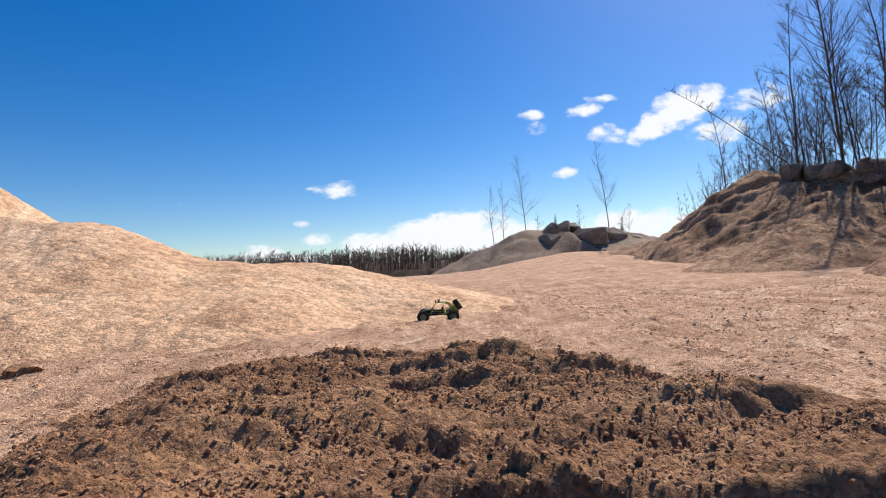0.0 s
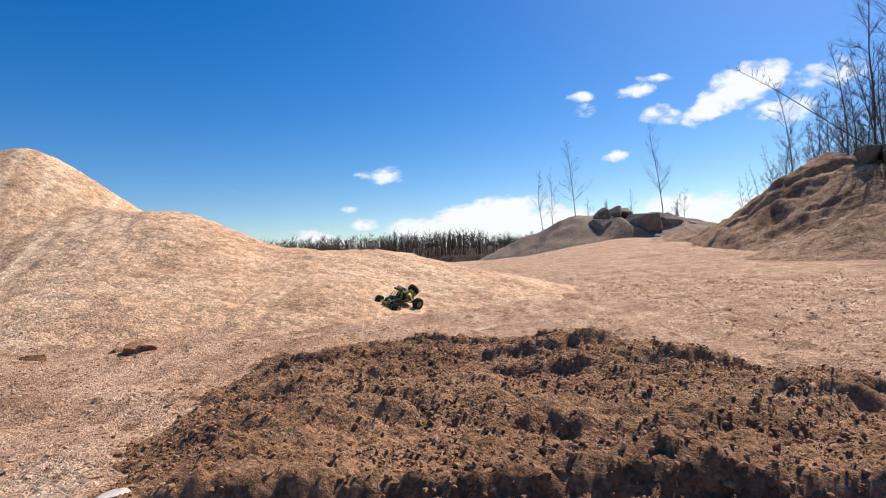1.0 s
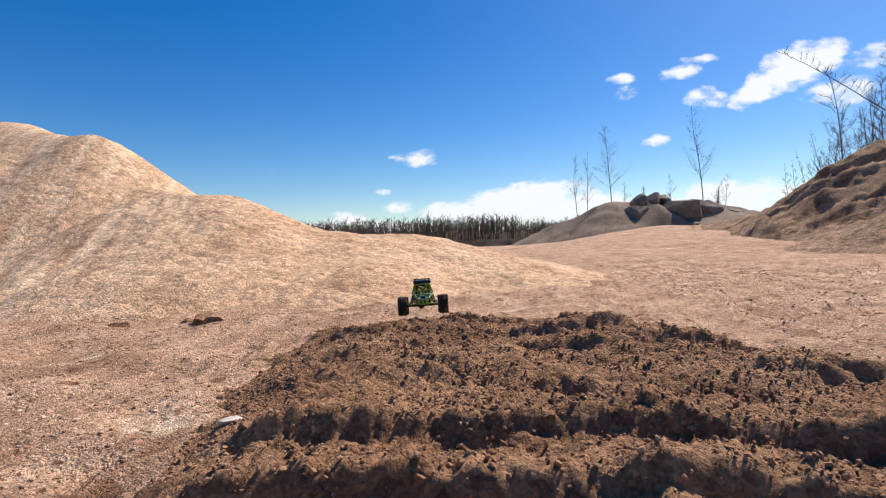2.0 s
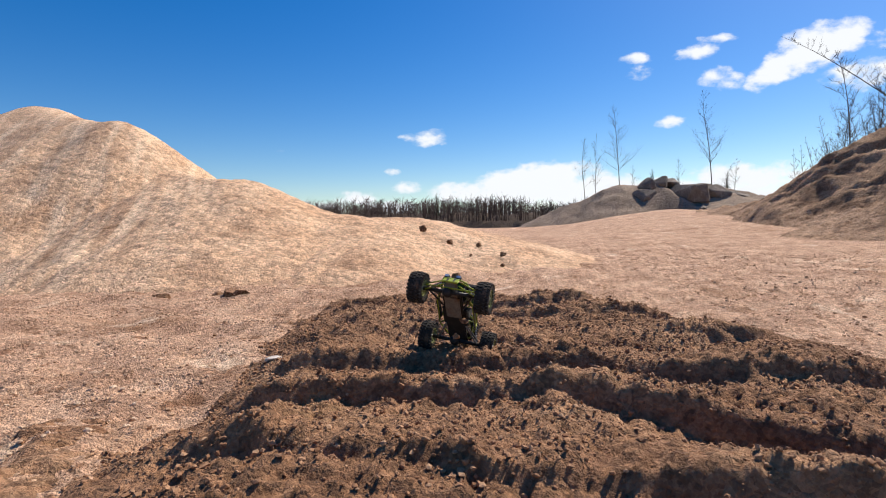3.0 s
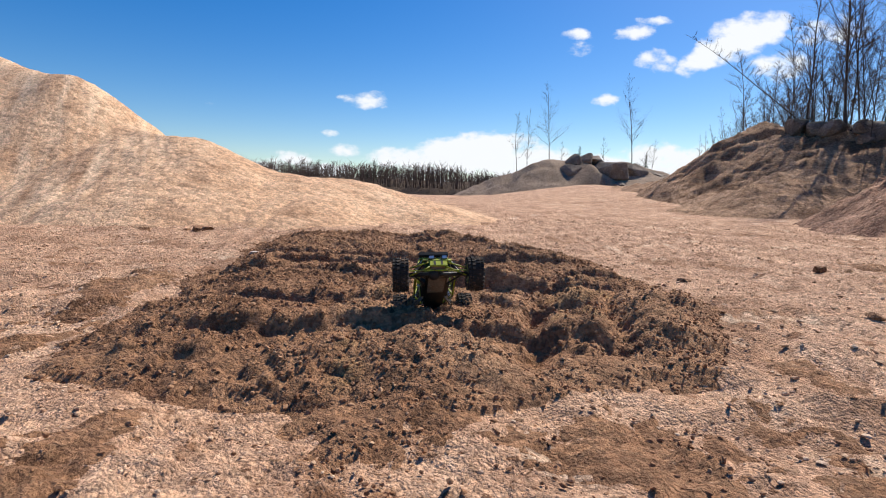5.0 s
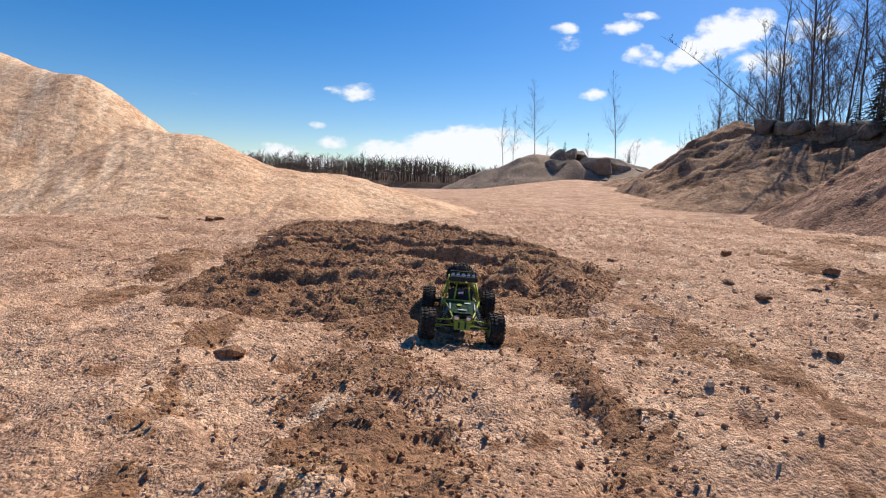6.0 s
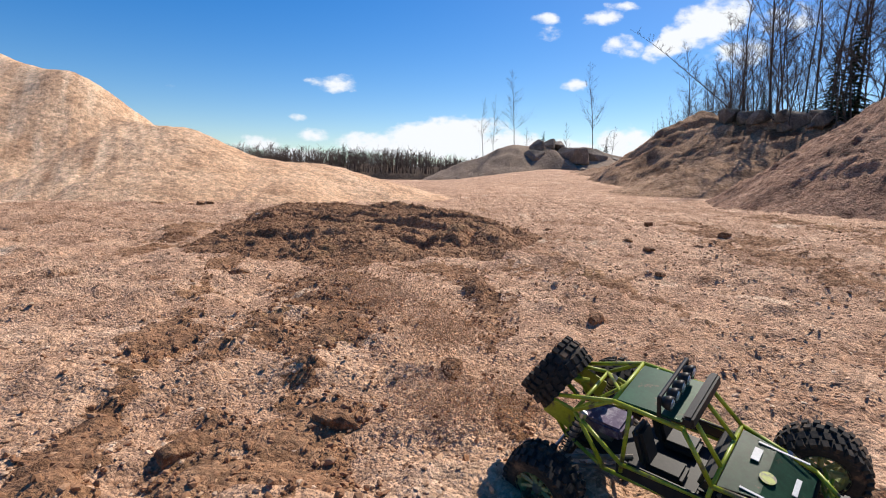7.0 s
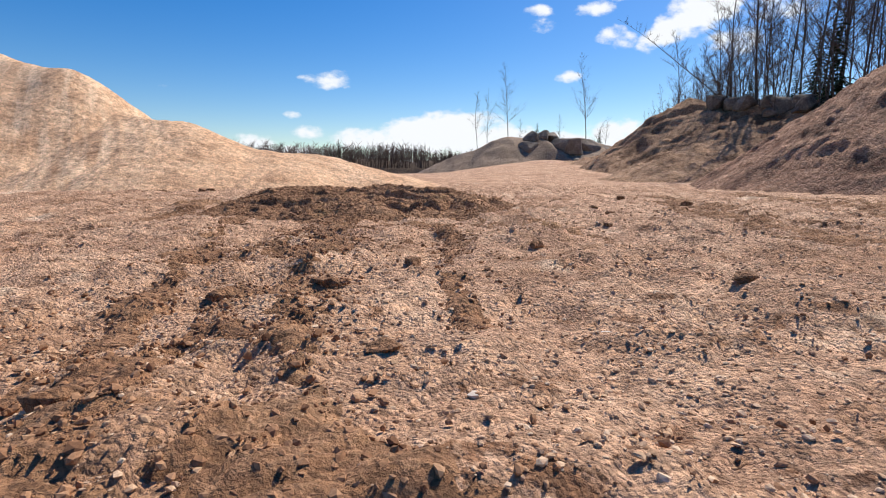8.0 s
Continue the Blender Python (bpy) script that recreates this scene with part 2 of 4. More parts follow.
def ridge(x, y, line, rounding=0.5, wobble=0.0):
    """A heap along a crest line of (x, y, height, slope): falls off to both sides at its angle of repose."""
    best = np.full(np.shape(x), -50.0)
    for (x0, y0, h0, s0), (x1, y1, h1, s1) in zip(line, line[1:]):
        dx, dy = x1 - x0, y1 - y0
        u = np.clip(((x - x0) * dx + (y - y0) * dy) / (dx * dx + dy * dy), 0, 1)
        d = np.hypot(x - x0 - u * dx, y - y0 - u * dy)
        d = np.sqrt(d * d + rounding * rounding) - rounding
        best = np.maximum(best, h0 + u * (h1 - h0) - (s0 + u * (s1 - s0)) * d)
    if wobble:
        best = best + wobble * fbm(x * 0.7, y * 0.7, 4)
    return best


def ground_height(x, y):
    """The pit's floor: flat by the mound, rising slowly ahead, and sinking again towards the woods."""
    z = step(8, 46, y) * (0.15 + 1.40 * step(-4, 9, x - 0.06 * y)) - 6.0 * step(60, 130, y) + 0.25 * fbm(x / 9, y / 9, 3) * step(4, 14, np.hypot(x, y))
    near = 1 - step(6, 20, np.hypot(x, y))
    z = z + near * (0.030 * fbm(x * 0.8, y * 0.8, 3) + 0.024 * fbm(x * 3.1, y * 3.6, 3) + 0.012 * np.maximum(fbm(x * 6.5, y * 8, 2), 0) + 0.007 * np.abs(fbm(x * 9, y * 9, 3)))
    # trodden crust: low plates with broken edges, and small hollows
    q = fbm(x * 1.25 + 4.0, y * 2.1 + 1.7, 4, 0.55)
    crust = 1 - step(9, 16, np.hypot(x - 2, y))
    z = z + crust * (0.017 * step(0.00, 0.05, q) + 0.017 * step(0.22, 0.27, q) - 0.012 * step(-0.20, -0.25, q) + 0.012 * step(0.12, 0.17, fbm(x * 3.3, y * 5.1 + 8, 3)) + 0.009 * fbm(x * 14, y * 16, 2) - 0.016)
    # shallow wheel ruts that lead away from the mound
    for x0, bend, wide in ((0.05, 0.10, 0.10), (0.42, 0.06, 0.09), (1.15, -0.14, 0.12), (2.6, -0.55, 0.25), (3.3, -0.62, 0.25)):
        path = x0 + bend * (y + 3.5) + 0.10 * np.sin(y * 1.3 + x0 * 7)
        z = z - near * 0.016 * np.exp(-((x - path) / wide) ** 2) * step(0.8, -1.6, y - x0 * 0.9)
    return z


LEFT_CREST = [(-30, 22, 4.6, 0.42), (-16, 12.5, 4.0, 0.52), (-10.65, 9.0, 3.36, 0.56), (-8.24, 7.6, 2.68, 0.64), (-7.19, 7.2, 2.50, 0.80), (-6.80, 7.05, 1.98, 0.68),
              (-5.44, 6.6, 1.45, 0.54), (-4.67, 6.6, 1.36, 0.44), (-3.91, 6.5, 0.95, 0.38), (-2.68, 6.7, 0.79, 0.31),
              (-1.93, 7.3, 0.70, 0.29), (-1.34, 7.6, 0.54, 0.25), (-0.72, 7.9, 0.35, 0.21), (0.27, 8.5, 0.10, 0.18)]


def left_height(x, y):
    z = ridge(x, y, LEFT_CREST, 0.35)
    z = z + 0.10 * fbm(x * 0.6, y * 0.6, 3) * step(0.15, 0.9, z) * (0.35 + 0.65 * step(-6.0, -4.2, x)) + (0.03 * fbm(x * 2.3, y * 2.3, 3) + 0.014 * fbm(x * 8, y * 8, 3)) * step(-0.1, 0.2, z)
    # a wheel track that curves down the lower slope
    for off in (0.0, 0.30):
        z = z - 0.022 * np.exp(-((x + 2.25 + off - 0.22 * (y - 4.5) ** 2) / 0.055) ** 2) * step(3.5, 3.9, y) * step(5.9, 5.2, y)
    # runnels down the steep face
    steep = step(-3.2, -5.2, x)
    z = z + steep * (0.012 * np.abs(perlin(x * 1.3 + y * 0.75, y * 0.15)) + 0.012 * perlin(x * 4.4 + y * 2.6, y * 0.2) + 0.013 * perlin(x * 9.5 + y * 5.5, y * 0.3))
    # a hollow at the foot, on its inner side
    z = z - 0.13 * np.exp(-((x + 0.75) / 0.8) ** 2 - ((y - 5.35) / 0.8) ** 2)
    return z - 0.03 * step(0.25, -0.05, z)


RIGHT_CREST = [(13.4, 46, 1.5, 0.25), (12.3, 34, 1.45, 0.28), (12.5, 28, 1.8, 0.50), (13.3, 25.2, 2.85, 0.66), (14.3, 22.6, 4.25, 0.72), (16.0, 20.6, 3.75, 0.52), (22, 17, 4.1, 0.40)]


def right_height(x, y):
    z = ridge(x, y, RIGHT_CREST, 0.7)
    shelf = 4.15 - 0.45 * np.maximum(19.5 - x, 0) - 0.16 * np.maximum(y - 25, 0)
    z = np.maximum(z, np.where(y > 12, shelf - 0.06 * np.maximum(30 - y, 0), -9))
    spur = ridge(x, y, [(13.2, 18, 2.0, 0.40), (10.8, 15.5, 1.05, 0.35), (9.2, 13.8, 0.2, 0.30)], 0.8)
    z = np.maximum(z, spur)
    z = z + 0.25 * fbm(x * 0.35, y * 0.35, 4) * step(0.0, 1.0, z) + 0.07 * fbm(x * 1.4, y * 1.4, 3)
    gully = np.abs(perlin(y * 0.75 + x * 0.30 + 0.5 * perlin(x * 0.7, y * 0.7), x * 0.16)) + 0.5 * np.abs(perlin(y * 2.3 + x * 0.8, x * 0.3))
    return z - 0.55 * (0.40 - gully) * step(0.5, 1.8, z) * step(4.8, 3.6, z) + 0.22 * fbm(x * 0.9, y * 0.9, 3) * step(0.1, 0.8, z) + step(0.1, 0.6, z) * (0.10 * np.abs(fbm(x * 1.9, y * 1.9, 3)) - 0.04) + 0.05 * fbm(x * 5, y * 5, 2)


def heap_height(x, y):
    z = ridge(x, y, [(10.6, 8.8, 0.45, 0.60), (11.6, 8.2, 1.95, 0.72), (13.5, 7.2, 4.2, 0.75), (17, 5.5, 6.2, 0.75), (22, 2, 7.0, 0.65)], 0.35)
    return z + 0.14 * fbm(x * 0.8, y * 0.8, 4) + step(0.1, 0.6, z) * (0.20 * np.abs(fbm(x * 1.7, y * 2.6, 3)) - 0.06) + 0.04 * fbm(x * 6, y * 6, 2)


# outline of the mound of topsoil, counted clockwise from its back left
MOUND = [(-1.55, 2.75), (-0.55, 3.05), (0.40, 2.95), (1.0, 2.05), (1.45, 1.15), (1.62, -0.2), (1.20, -1.10), (0.35, -1.42), (-0.74, -1.42), (-0.94, -0.6), (-1.02, 0.1), (-1.32, 1.5)]


def mound_inside(x, y):
    """Metres inside the mound's outline, negative outside."""
    d, inside = np.full(np.shape(x), 99.0), np.zeros(np.shape(x), bool)
    for (x0, y0), (x1, y1) in zip(MOUND, MOUND[1:] + MOUND[:1]):
        dx, dy = x1 - x0, y1 - y0
        u = np.clip(((x - x0) * dx + (y - y0) * dy) / (dx * dx + dy * dy), 0, 1)
        d = np.minimum(d, np.hypot(x - x0 - u * dx, y - y0 - u * dy))
        inside ^= ((y0 > y) != (y1 > y)) & (x < (x1 - x0) * (y - y0) / (y1 - y0 if y1 != y0 else 1e-9) + x0)
    return np.where(inside, d, -d)


def mound_height(x, y):
    d = mound_inside(x, y) + 0.16 * fbm(x * 1.3 + 3, y * 1.3, 3)
    body = step(-0.05, 0.42, d)
    v = (y - 0.10 * x + 0.34 * fbm(x * 0.6 + 5, y * 0.6, 2) + 0.05 * fbm(x * 3.5, y * 3.5, 2)) / 0.47
    saw = v - np.floor(v)
    # each furrow: a long back and a short crumbling front towards the viewer
    crest = np.where(saw < 0.13, saw / 0.13, (1 - saw) / 0.87)
    strong = 0.50 + 1.1 * np.abs(perlin(x * 1.0 + 2.1 * np.floor(v), np.floor(v) * 3.7 + 0.4))
    z = body * (0.078 + 0.086 * strong * (np.minimum(step(0, 0.9, crest), 0.35 + 0.65 * crest) - 0.42))
    lumps = np.maximum(fbm(x * 5.5, y * 7.0, 3), 0)
    z = z + body * (0.022 * lumps + 0.024 * np.abs(fbm(x * 12, y * 12, 3)) + 0.018 * np.abs(fbm(x * 27, y * 27, 2)))
    # two wheel tracks that climb the front
    for x0, y0 in ((0.70, -0.75), (1.02, -0.60)):
        u = (x - x0) * 0.35 + (y - y0) * 0.94
        across = (x - x0) * 0.94 - (y - y0) * 0.35 + 0.06 * np.sin(u * 5)
        z = z - body * 0.055 * np.exp(-(across / 0.05) ** 2) * step(-0.5, -0.3, u) * step(0.75, 0.45, u)
    return ground_height(x, y) - 0.03 + z + 0.03 * step(-0.1, 0.1, d)


def pile_height(x, y):
    z = ridge(x, y, [(5.0, 54, 2.8, 0.45), (9.0, 55, 4.6, 0.55), (13, 56, 4.2, 0.5), (18, 56, 4.4, 0.45), (24, 57, 3.0, 0.35), (30, 58, 2.6, 0.3)], 0.8)
    z = np.maximum(z, ridge(x, y, [(10.2, 50.5, 2.1, 0.5), (12.0, 52.5, 4.3, 0.62)], 0.4))
    return z + 0.35 * fbm(x * 0.5, y * 0.5, 4)


def spread(lo, fine_lo, fine_hi, hi, cell, grow=1.07):
    """Coordinates that are evenly close between fine_lo and fine_hi and widen outwards."""
    mid = list(np.arange(fine_lo, fine_hi, cell))
    out, s = [], cell
    v = fine_hi
    while v < hi:
        out.append(v)
        s *= grow
        v += s
    back, s, v = [], cell * grow, fine_lo - cell * grow
    while v > lo:
        back.append(v)
        s *= grow
        v -= s
    return np.array([lo] + back[::-1] + mid + out + [hi])


def sheet(name, xs, ys, height, mat, keep=None):
    """A mesh over the grid xs, ys, at height(x, y); only where keep says so."""
    gx, gy = np.meshgrid(xs, ys)
    z = height(gx, gy)
    nx, ny = len(xs), len(ys)
    index = np.arange(nx * ny).reshape(ny, nx)
    quads = np.stack([index[:-1, :-1], index[:-1, 1:], index[1:, 1:], index[1:, :-1]], -1).reshape(-1, 4)
    verts = np.stack([gx, gy, z], -1).reshape(-1, 3)
    if keep is not None:
        ok = keep(gx, gy, z).reshape(-1)
        quads = quads[ok[quads].any(1)]
        used = np.unique(quads)
        remap = np.full(nx * ny, -1)
        remap[used] = np.arange(len(used))
        verts, quads = verts[used], remap[quads]
    me = bpy.data.meshes.new(name)
    me.vertices.add(len(verts))
    me.vertices.foreach_set("co", verts.astype(np.float32).ravel())
    me.loops.add(len(quads) * 4)
    me.loops.foreach_set("vertex_index", quads.astype(np.int32).ravel())
    me.polygons.add(len(quads))
    me.polygons.foreach_set("loop_start", np.arange(0, len(quads) * 4, 4, dtype=np.int32))
    me.update(calc_edges=True)
    me.polygons.foreach_set("use_smooth", np.ones(len(quads), bool))
    me.materials.append(mat)
    return new(name, me)


ground = sheet("ground", spread(-900, -1.2, 3.4, 900, 0.023, 1.03), spread(-60, -4.7, -1.6, 1500, 0.020, 1.018), ground_height, gravel)
tagged(ground, "tan gravel and dirt floor of an open pit", "ground", kind="structure")
left_hill = sheet("gravel_hill", spread(-60, -6.0, 1.4, 1.8, 0.032), spread(-6, 2.2, 7.0, 40, 0.032), left_height, hill_gravel,
                  lambda x, y, z: z > ground_height(x, y) - 0.03)
tagged(left_hill, "large smooth heap of light tan gravel beside the pit floor", "gravel hill")
right_bank = sheet("earth_bank", spread(4, 8, 16, 90, 0.10), spread(8, 12, 24, 90, 0.10), right_height, bank_earth,
                   lambda x, y, z: z > ground_height(x, y) - 0.06)
tagged(right_bank, "eroded brown earth bank below bare woods", "earth bank")
heap = sheet("earth_slope", spread(6, 8.5, 13, 40, 0.06), spread(-20, 3, 11, 18, 0.06), heap_height, red_earth,
             lambda x, y, z: z > ground_height(x, y) - 0.05)
tagged(heap, "steep slope of brown earth at the foot of the bank", "earth slope")
mound = sheet("dirt_mound", np.arange(-1.9, 2.0, 0.0105), np.arange(-1.8, 3.5, 0.0105), mound_height, topsoil,
              lambda x, y, z: mound_inside(x, y) > -0.30)
tagged(mound, "low furrowed mound of loose dark brown topsoil on gravel", "dirt mound")


def spill_amount(x, y, line, wide):
    """How thick spilled soil lies along a line, 0 to 1, with a ragged edge."""
    d = np.full(np.shape(x), 9.0)
    for (x0, y0), (x1, y1) in zip(line, line[1:]):
        dx, dy = x1 - x0, y1 - y0
        u = np.clip(((x - x0) * dx + (y - y0) * dy) / (dx * dx + dy * dy), 0, 1)
        d = np.minimum(d, np.hypot(x - x0 - u * dx, y - y0 - u * dy))
    return step(1.0, 0.1, d / wide + 0.25 - 1.2 * fbm(x * 3.1, y * 2.7, 4) - 0.6 * fbm(x * 13, y * 13, 2))


NEAR_SPILLS = [([(0.22, -3.0), (0.46, -3.55), (0.42, -4.0), (0.52, -4.4)], 0.11), ([(0.45, -3.1), (0.60, -3.6), (0.69, -3.95), (0.78, -4.4)], 0.16),
               ([(0.30, -2.7), (0.62, -3.35)], 0.20), ([(0.05, -3.0), (0.26, -3.75), (0.33, -4.1)], 0.08), ([(0.93, -3.2), (0.98, -3.7)], 0.06),
               ([(0.30, -1.5), (0.46, -2.8)], 0.24), ([(0.95, -1.4), (0.98, -2.7)], 0.14), ([(-0.30, -1.6), (0.02, -2.9)], 0.13), ([(1.5, -0.9), (1.75, -2.6)], 0.12)]


for line, wide in NEAR_SPILLS + [([(0.2, -1.4), (1.2, -1.5)], 0.30),
                   ([(3.6, 1.6), (3.3, -0.4), (2.9, -2.2)], 0.42), ([(6.2, 4.4), (5.6, 1.4), (4.6, -1.0)], 0.60), ([(-1.3, 0.2), (-1.0, -1.2)], 0.22)]:
    xs = [p[0] for p in line]
    ys = [p[1] for p in line]
    spill = sheet("spilled_soil", np.arange(min(xs) - 0.6, max(xs) + 0.6, 0.016), np.arange(min(ys) - 0.4, max(ys) + 0.4, 0.016),
                  lambda x, y: ground_height(x, y) - 0.005 + spill_amount(x, y, line, wide) * (0.012 + 0.010 * np.abs(fbm(x * 16, y * 16, 3))), topsoil,
                  lambda x, y, z: spill_amount(x, y, line, wide) > 0.12)
    tagged(spill, "thin streak of brown soil spilled over the gravel", "soil", "streaks of spilled soil")
pile = sheet("rubble_mound", np.arange(-3, 40, 0.3), np.arange(44, 70, 0.3), pile_height, far_earth,
             lambda x, y, z: z > ground_height(x, y) - 0.2)
tagged(pile, "distant grey heap of earth and rubble", "rubble mound")

# ================= small parts shared by things =================
def part(name, bm, mat, parent=None, label="", smooth=False):
    """Links a bmesh as one mesh object, under a thing or a part."""
    me = bpy.data.meshes.new(name)
    bm.to_mesh(me)
    bm.free()
    if smooth:
        me.polygons.foreach_set("use_smooth", np.ones(len(me.polygons), bool))
    me.materials.append(mat)
    ob = new(name, me)
    if parent:
        ob.parent = parent
    if label:
        ob["label"] = label
    return ob


def add_box(bm, size, at=(0, 0, 0), turn=(0, 0, 0), bevel=0.0, taper=1.0):
    made = bmesh.ops.create_cube(bm, size=1.0)["verts"]
    for v in made:
        k = taper if v.co.z > 0 else 1.0
        v.co = Vector((v.co.x * size[0] * k, v.co.y * size[1] * k, v.co.z * size[2]))
    if bevel:
        edges = list({e for v in made for e in v.link_edges})
        made = list({v for f in bmesh.ops.bevel(bm, geom=edges, offset=bevel, segments=2, affect="EDGES")["faces"] for v in f.verts} | {v for v in made if v.is_valid})
    m = Matrix.LocRotScale(at, Euler([radians(a) for a in turn]), None)
    for v in made:
        v.co = m @ v.co
    return made


def add_tube(bm, a, b, r0, r1=None, sides=8):
    a, b = Vector(a), Vector(b)
    r1 = r0 if r1 is None else r1
    way = b - a
    turn = way.to_track_quat("Z", "Y").to_matrix().to_4x4()
    m = Matrix.Translation((a + b) / 2) @ turn
    bmesh.ops.create_cone(bm, cap_ends=True, segments=sides, radius1=r0, radius2=r1, depth=way.length, matrix=m)


def add_path(bm, points, r, sides=8):
    for a, b in zip(points, points[1:]):
        add_tube(bm, a, b, r, r, sides)
        bmesh.ops.create_icosphere(bm, subdivisions=1, radius=r * 1.02, matrix=Matrix.Translation(b))


def add_lathe(bm, profile, sides, axis="Y"):
    """Turns a profile of (radius, along) about an axis."""
    rings = []
    for r, y in profile:
        ring = []
        for k in range(sides):
            a = 2 * math.pi * k / sides
            ring.append(bm.verts.new((r * math.cos(a), y, r * math.sin(a))))
        rings.append(ring)
    for p, q in zip(rings, rings[1:]):
        for k in range(sides):
            bm.faces.new((p[k], p[(k + 1) % sides], q[(k + 1) % sides], q[k]))
    return rings


# ================= the model buggy =================
lime = material("lime_paint", [(0.18, 0.215, 0.010), (0.28, 0.33, 0.014), (0.38, 0.43, 0.03)], 20, 200, 0.42, 0.05, 0.001, specular=0.5, spots=((0.10, 0.08, 0.045), 45, 0.55, 0.1))
green = material("dark_green_plastic", [(0.008, 0.045, 0.022), (0.012, 0.075, 0.035), (0.02, 0.11, 0.05)], 15, 150, 0.42, 0.03, 0.001, specular=0.25, spots=((0.14, 0.10, 0.06), 50, 0.62, 0.1))
black = material("black_plastic", [(0.012, 0.012, 0.012), (0.022, 0.021, 0.02), (0.04, 0.036, 0.032)], 20, 180, 0.5, 0.05, 0.001, spots=((0.12, 0.08, 0.05), 40, 0.62, 0.12))
rubber = material("tyre_rubber", [(0.014, 0.013, 0.012), (0.03, 0.027, 0.024), (0.085, 0.06, 0.042)], 30, 220, 0.9, 0.2, 0.002, spots=((0.17, 0.11, 0.07), 35, 0.56, 0.12))
steel = material("worn_steel", [(0.25, 0.25, 0.25), (0.40, 0.40, 0.39), (0.55, 0.54, 0.52)], 25, 160, 0.35, 0.05, 0.001, metallic=0.9)
plate_grey = material("skid_plate", [(0.10, 0.095, 0.085), (0.19, 0.175, 0.155), (0.27, 0.24, 0.20)], 25, 120, 0.55, 0.1, 0.001, spots=((0.16, 0.10, 0.06), 18, 0.5, 0.15))
white_print = material("white_print", [(0.40, 0.42, 0.41), (0.52, 0.54, 0.53), (0.66, 0.67, 0.66)], 30, 200, 0.4, 0)
lens_glass = material("lamp_lens", [(0.55, 0.58, 0.62), (0.70, 0.72, 0.75), (0.85, 0.87, 0.9)], 60, 200, 0.12, 0, metallic=0.6)
rim_metal = material("rim_olive", [(0.20, 0.22, 0.10), (0.34, 0.37, 0.16), (0.50, 0.52, 0.30)], 30, 160, 0.45, 0.05, 0.001, metallic=0.3, spots=((0.24, 0.17, 0.10), 45, 0.5, 0.15))
purple = material("battery_wrap", [(0.05, 0.03, 0.07), (0.12, 0.09, 0.16), (0.40, 0.38, 0.42)], 40, 150, 0.35, 0)

WB, TR, WR = 0.153, 0.126, 0.058


def tyre_mesh():
    bm = bmesh.new()
    w = 0.024
    prof = [(0.031, -w * 0.95), (0.036, -w * 1.05), (0.046, -w * 1.08), (0.0525, -w * 0.92), (0.0545, -w * 0.4), (0.0548, 0.0),
            (0.0545, w * 0.4), (0.0525, w * 0.92), (0.046, w * 1.08), (0.036, w * 1.05), (0.031, w * 0.95)]
    add_lathe(bm, prof, 32)
    for k in range(24):
        a = 2 * math.pi * k / 24
        for side in (-1, 1):
            shift = 0.0 if side > 0 else math.pi / 24
            for y, size, r in ((0.0085, (0.0085, 0.011, 0.006), 0.0560), (0.0215, (0.0078, 0.010, 0.008), 0.0528)):
                b = a + shift + (0.06 if y > 0.01 else 0)
                at = (r * math.cos(b), side * y, r * math.sin(b))
                m = Matrix.LocRotScale(at, Euler((0, -b, radians(18) * side)), None)
                made = bmesh.ops.create_cube(bm, size=1.0)["verts"]
                for v in made:
                    v.co = m @ Vector((v.co.x * size[2], v.co.y * size[1], v.co.z * size[0]))
    return bm


def rim_mesh():
    bm = bmesh.new()
    for side in (-1, 1):
        add_lathe(bm, [(0.0335, side * 0.025), (0.0335, side * 0.021), (0.028, side * 0.019), (0.0275, side * 0.012), (0.030, 0)], 28)
        for k in range(8):
            a = 2 * math.pi * k / 8
            add_tube(bm, (0.008 * math.cos(a), side * 0.014, 0.008 * math.sin(a)), (0.029 * math.cos(a), side * 0.0165, 0.029 * math.sin(a)), 0.0032, 0.0042, 6)
        for k in range(12):
            a = 2 * math.pi * (k + 0.5) / 12
            add_tube(bm, (0.031 * math.cos(a), side * 0.022, 0.031 * math.sin(a)), (0.031 * math.cos(a), side * 0.0265, 0.031 * math.sin(a)), 0.0014, 0.0014, 5)
    return bm


def wheel(parent, at, turn=(0, 0, 0), name="wheel"):
    """A knobbly tyre on a spoked rim, its axle along y."""
    w = part(name, tyre_mesh(), rubber, parent, "knobbly black tyre dusted with dirt")
    w.matrix_basis = Matrix.LocRotScale(at, Euler([radians(a) for a in turn]), None)
    part("rim", rim_mesh(), rim_metal, w, "dusty olive beadlock rim")
    bm = bmesh.new()
    for side in (-1, 1):
        add_tube(bm, (0, side * 0.010, 0), (0, side * 0.0215, 0), 0.009, 0.006, 10)
    part("hub", bm, steel, w)
    return w


buggy = new("model_buggy")
tagged(buggy, "lime and dark green radio-controlled buggy with tube frame", "model car")


def both(points):
    return [points, [(x, -y, z) for x, y, z in points]]


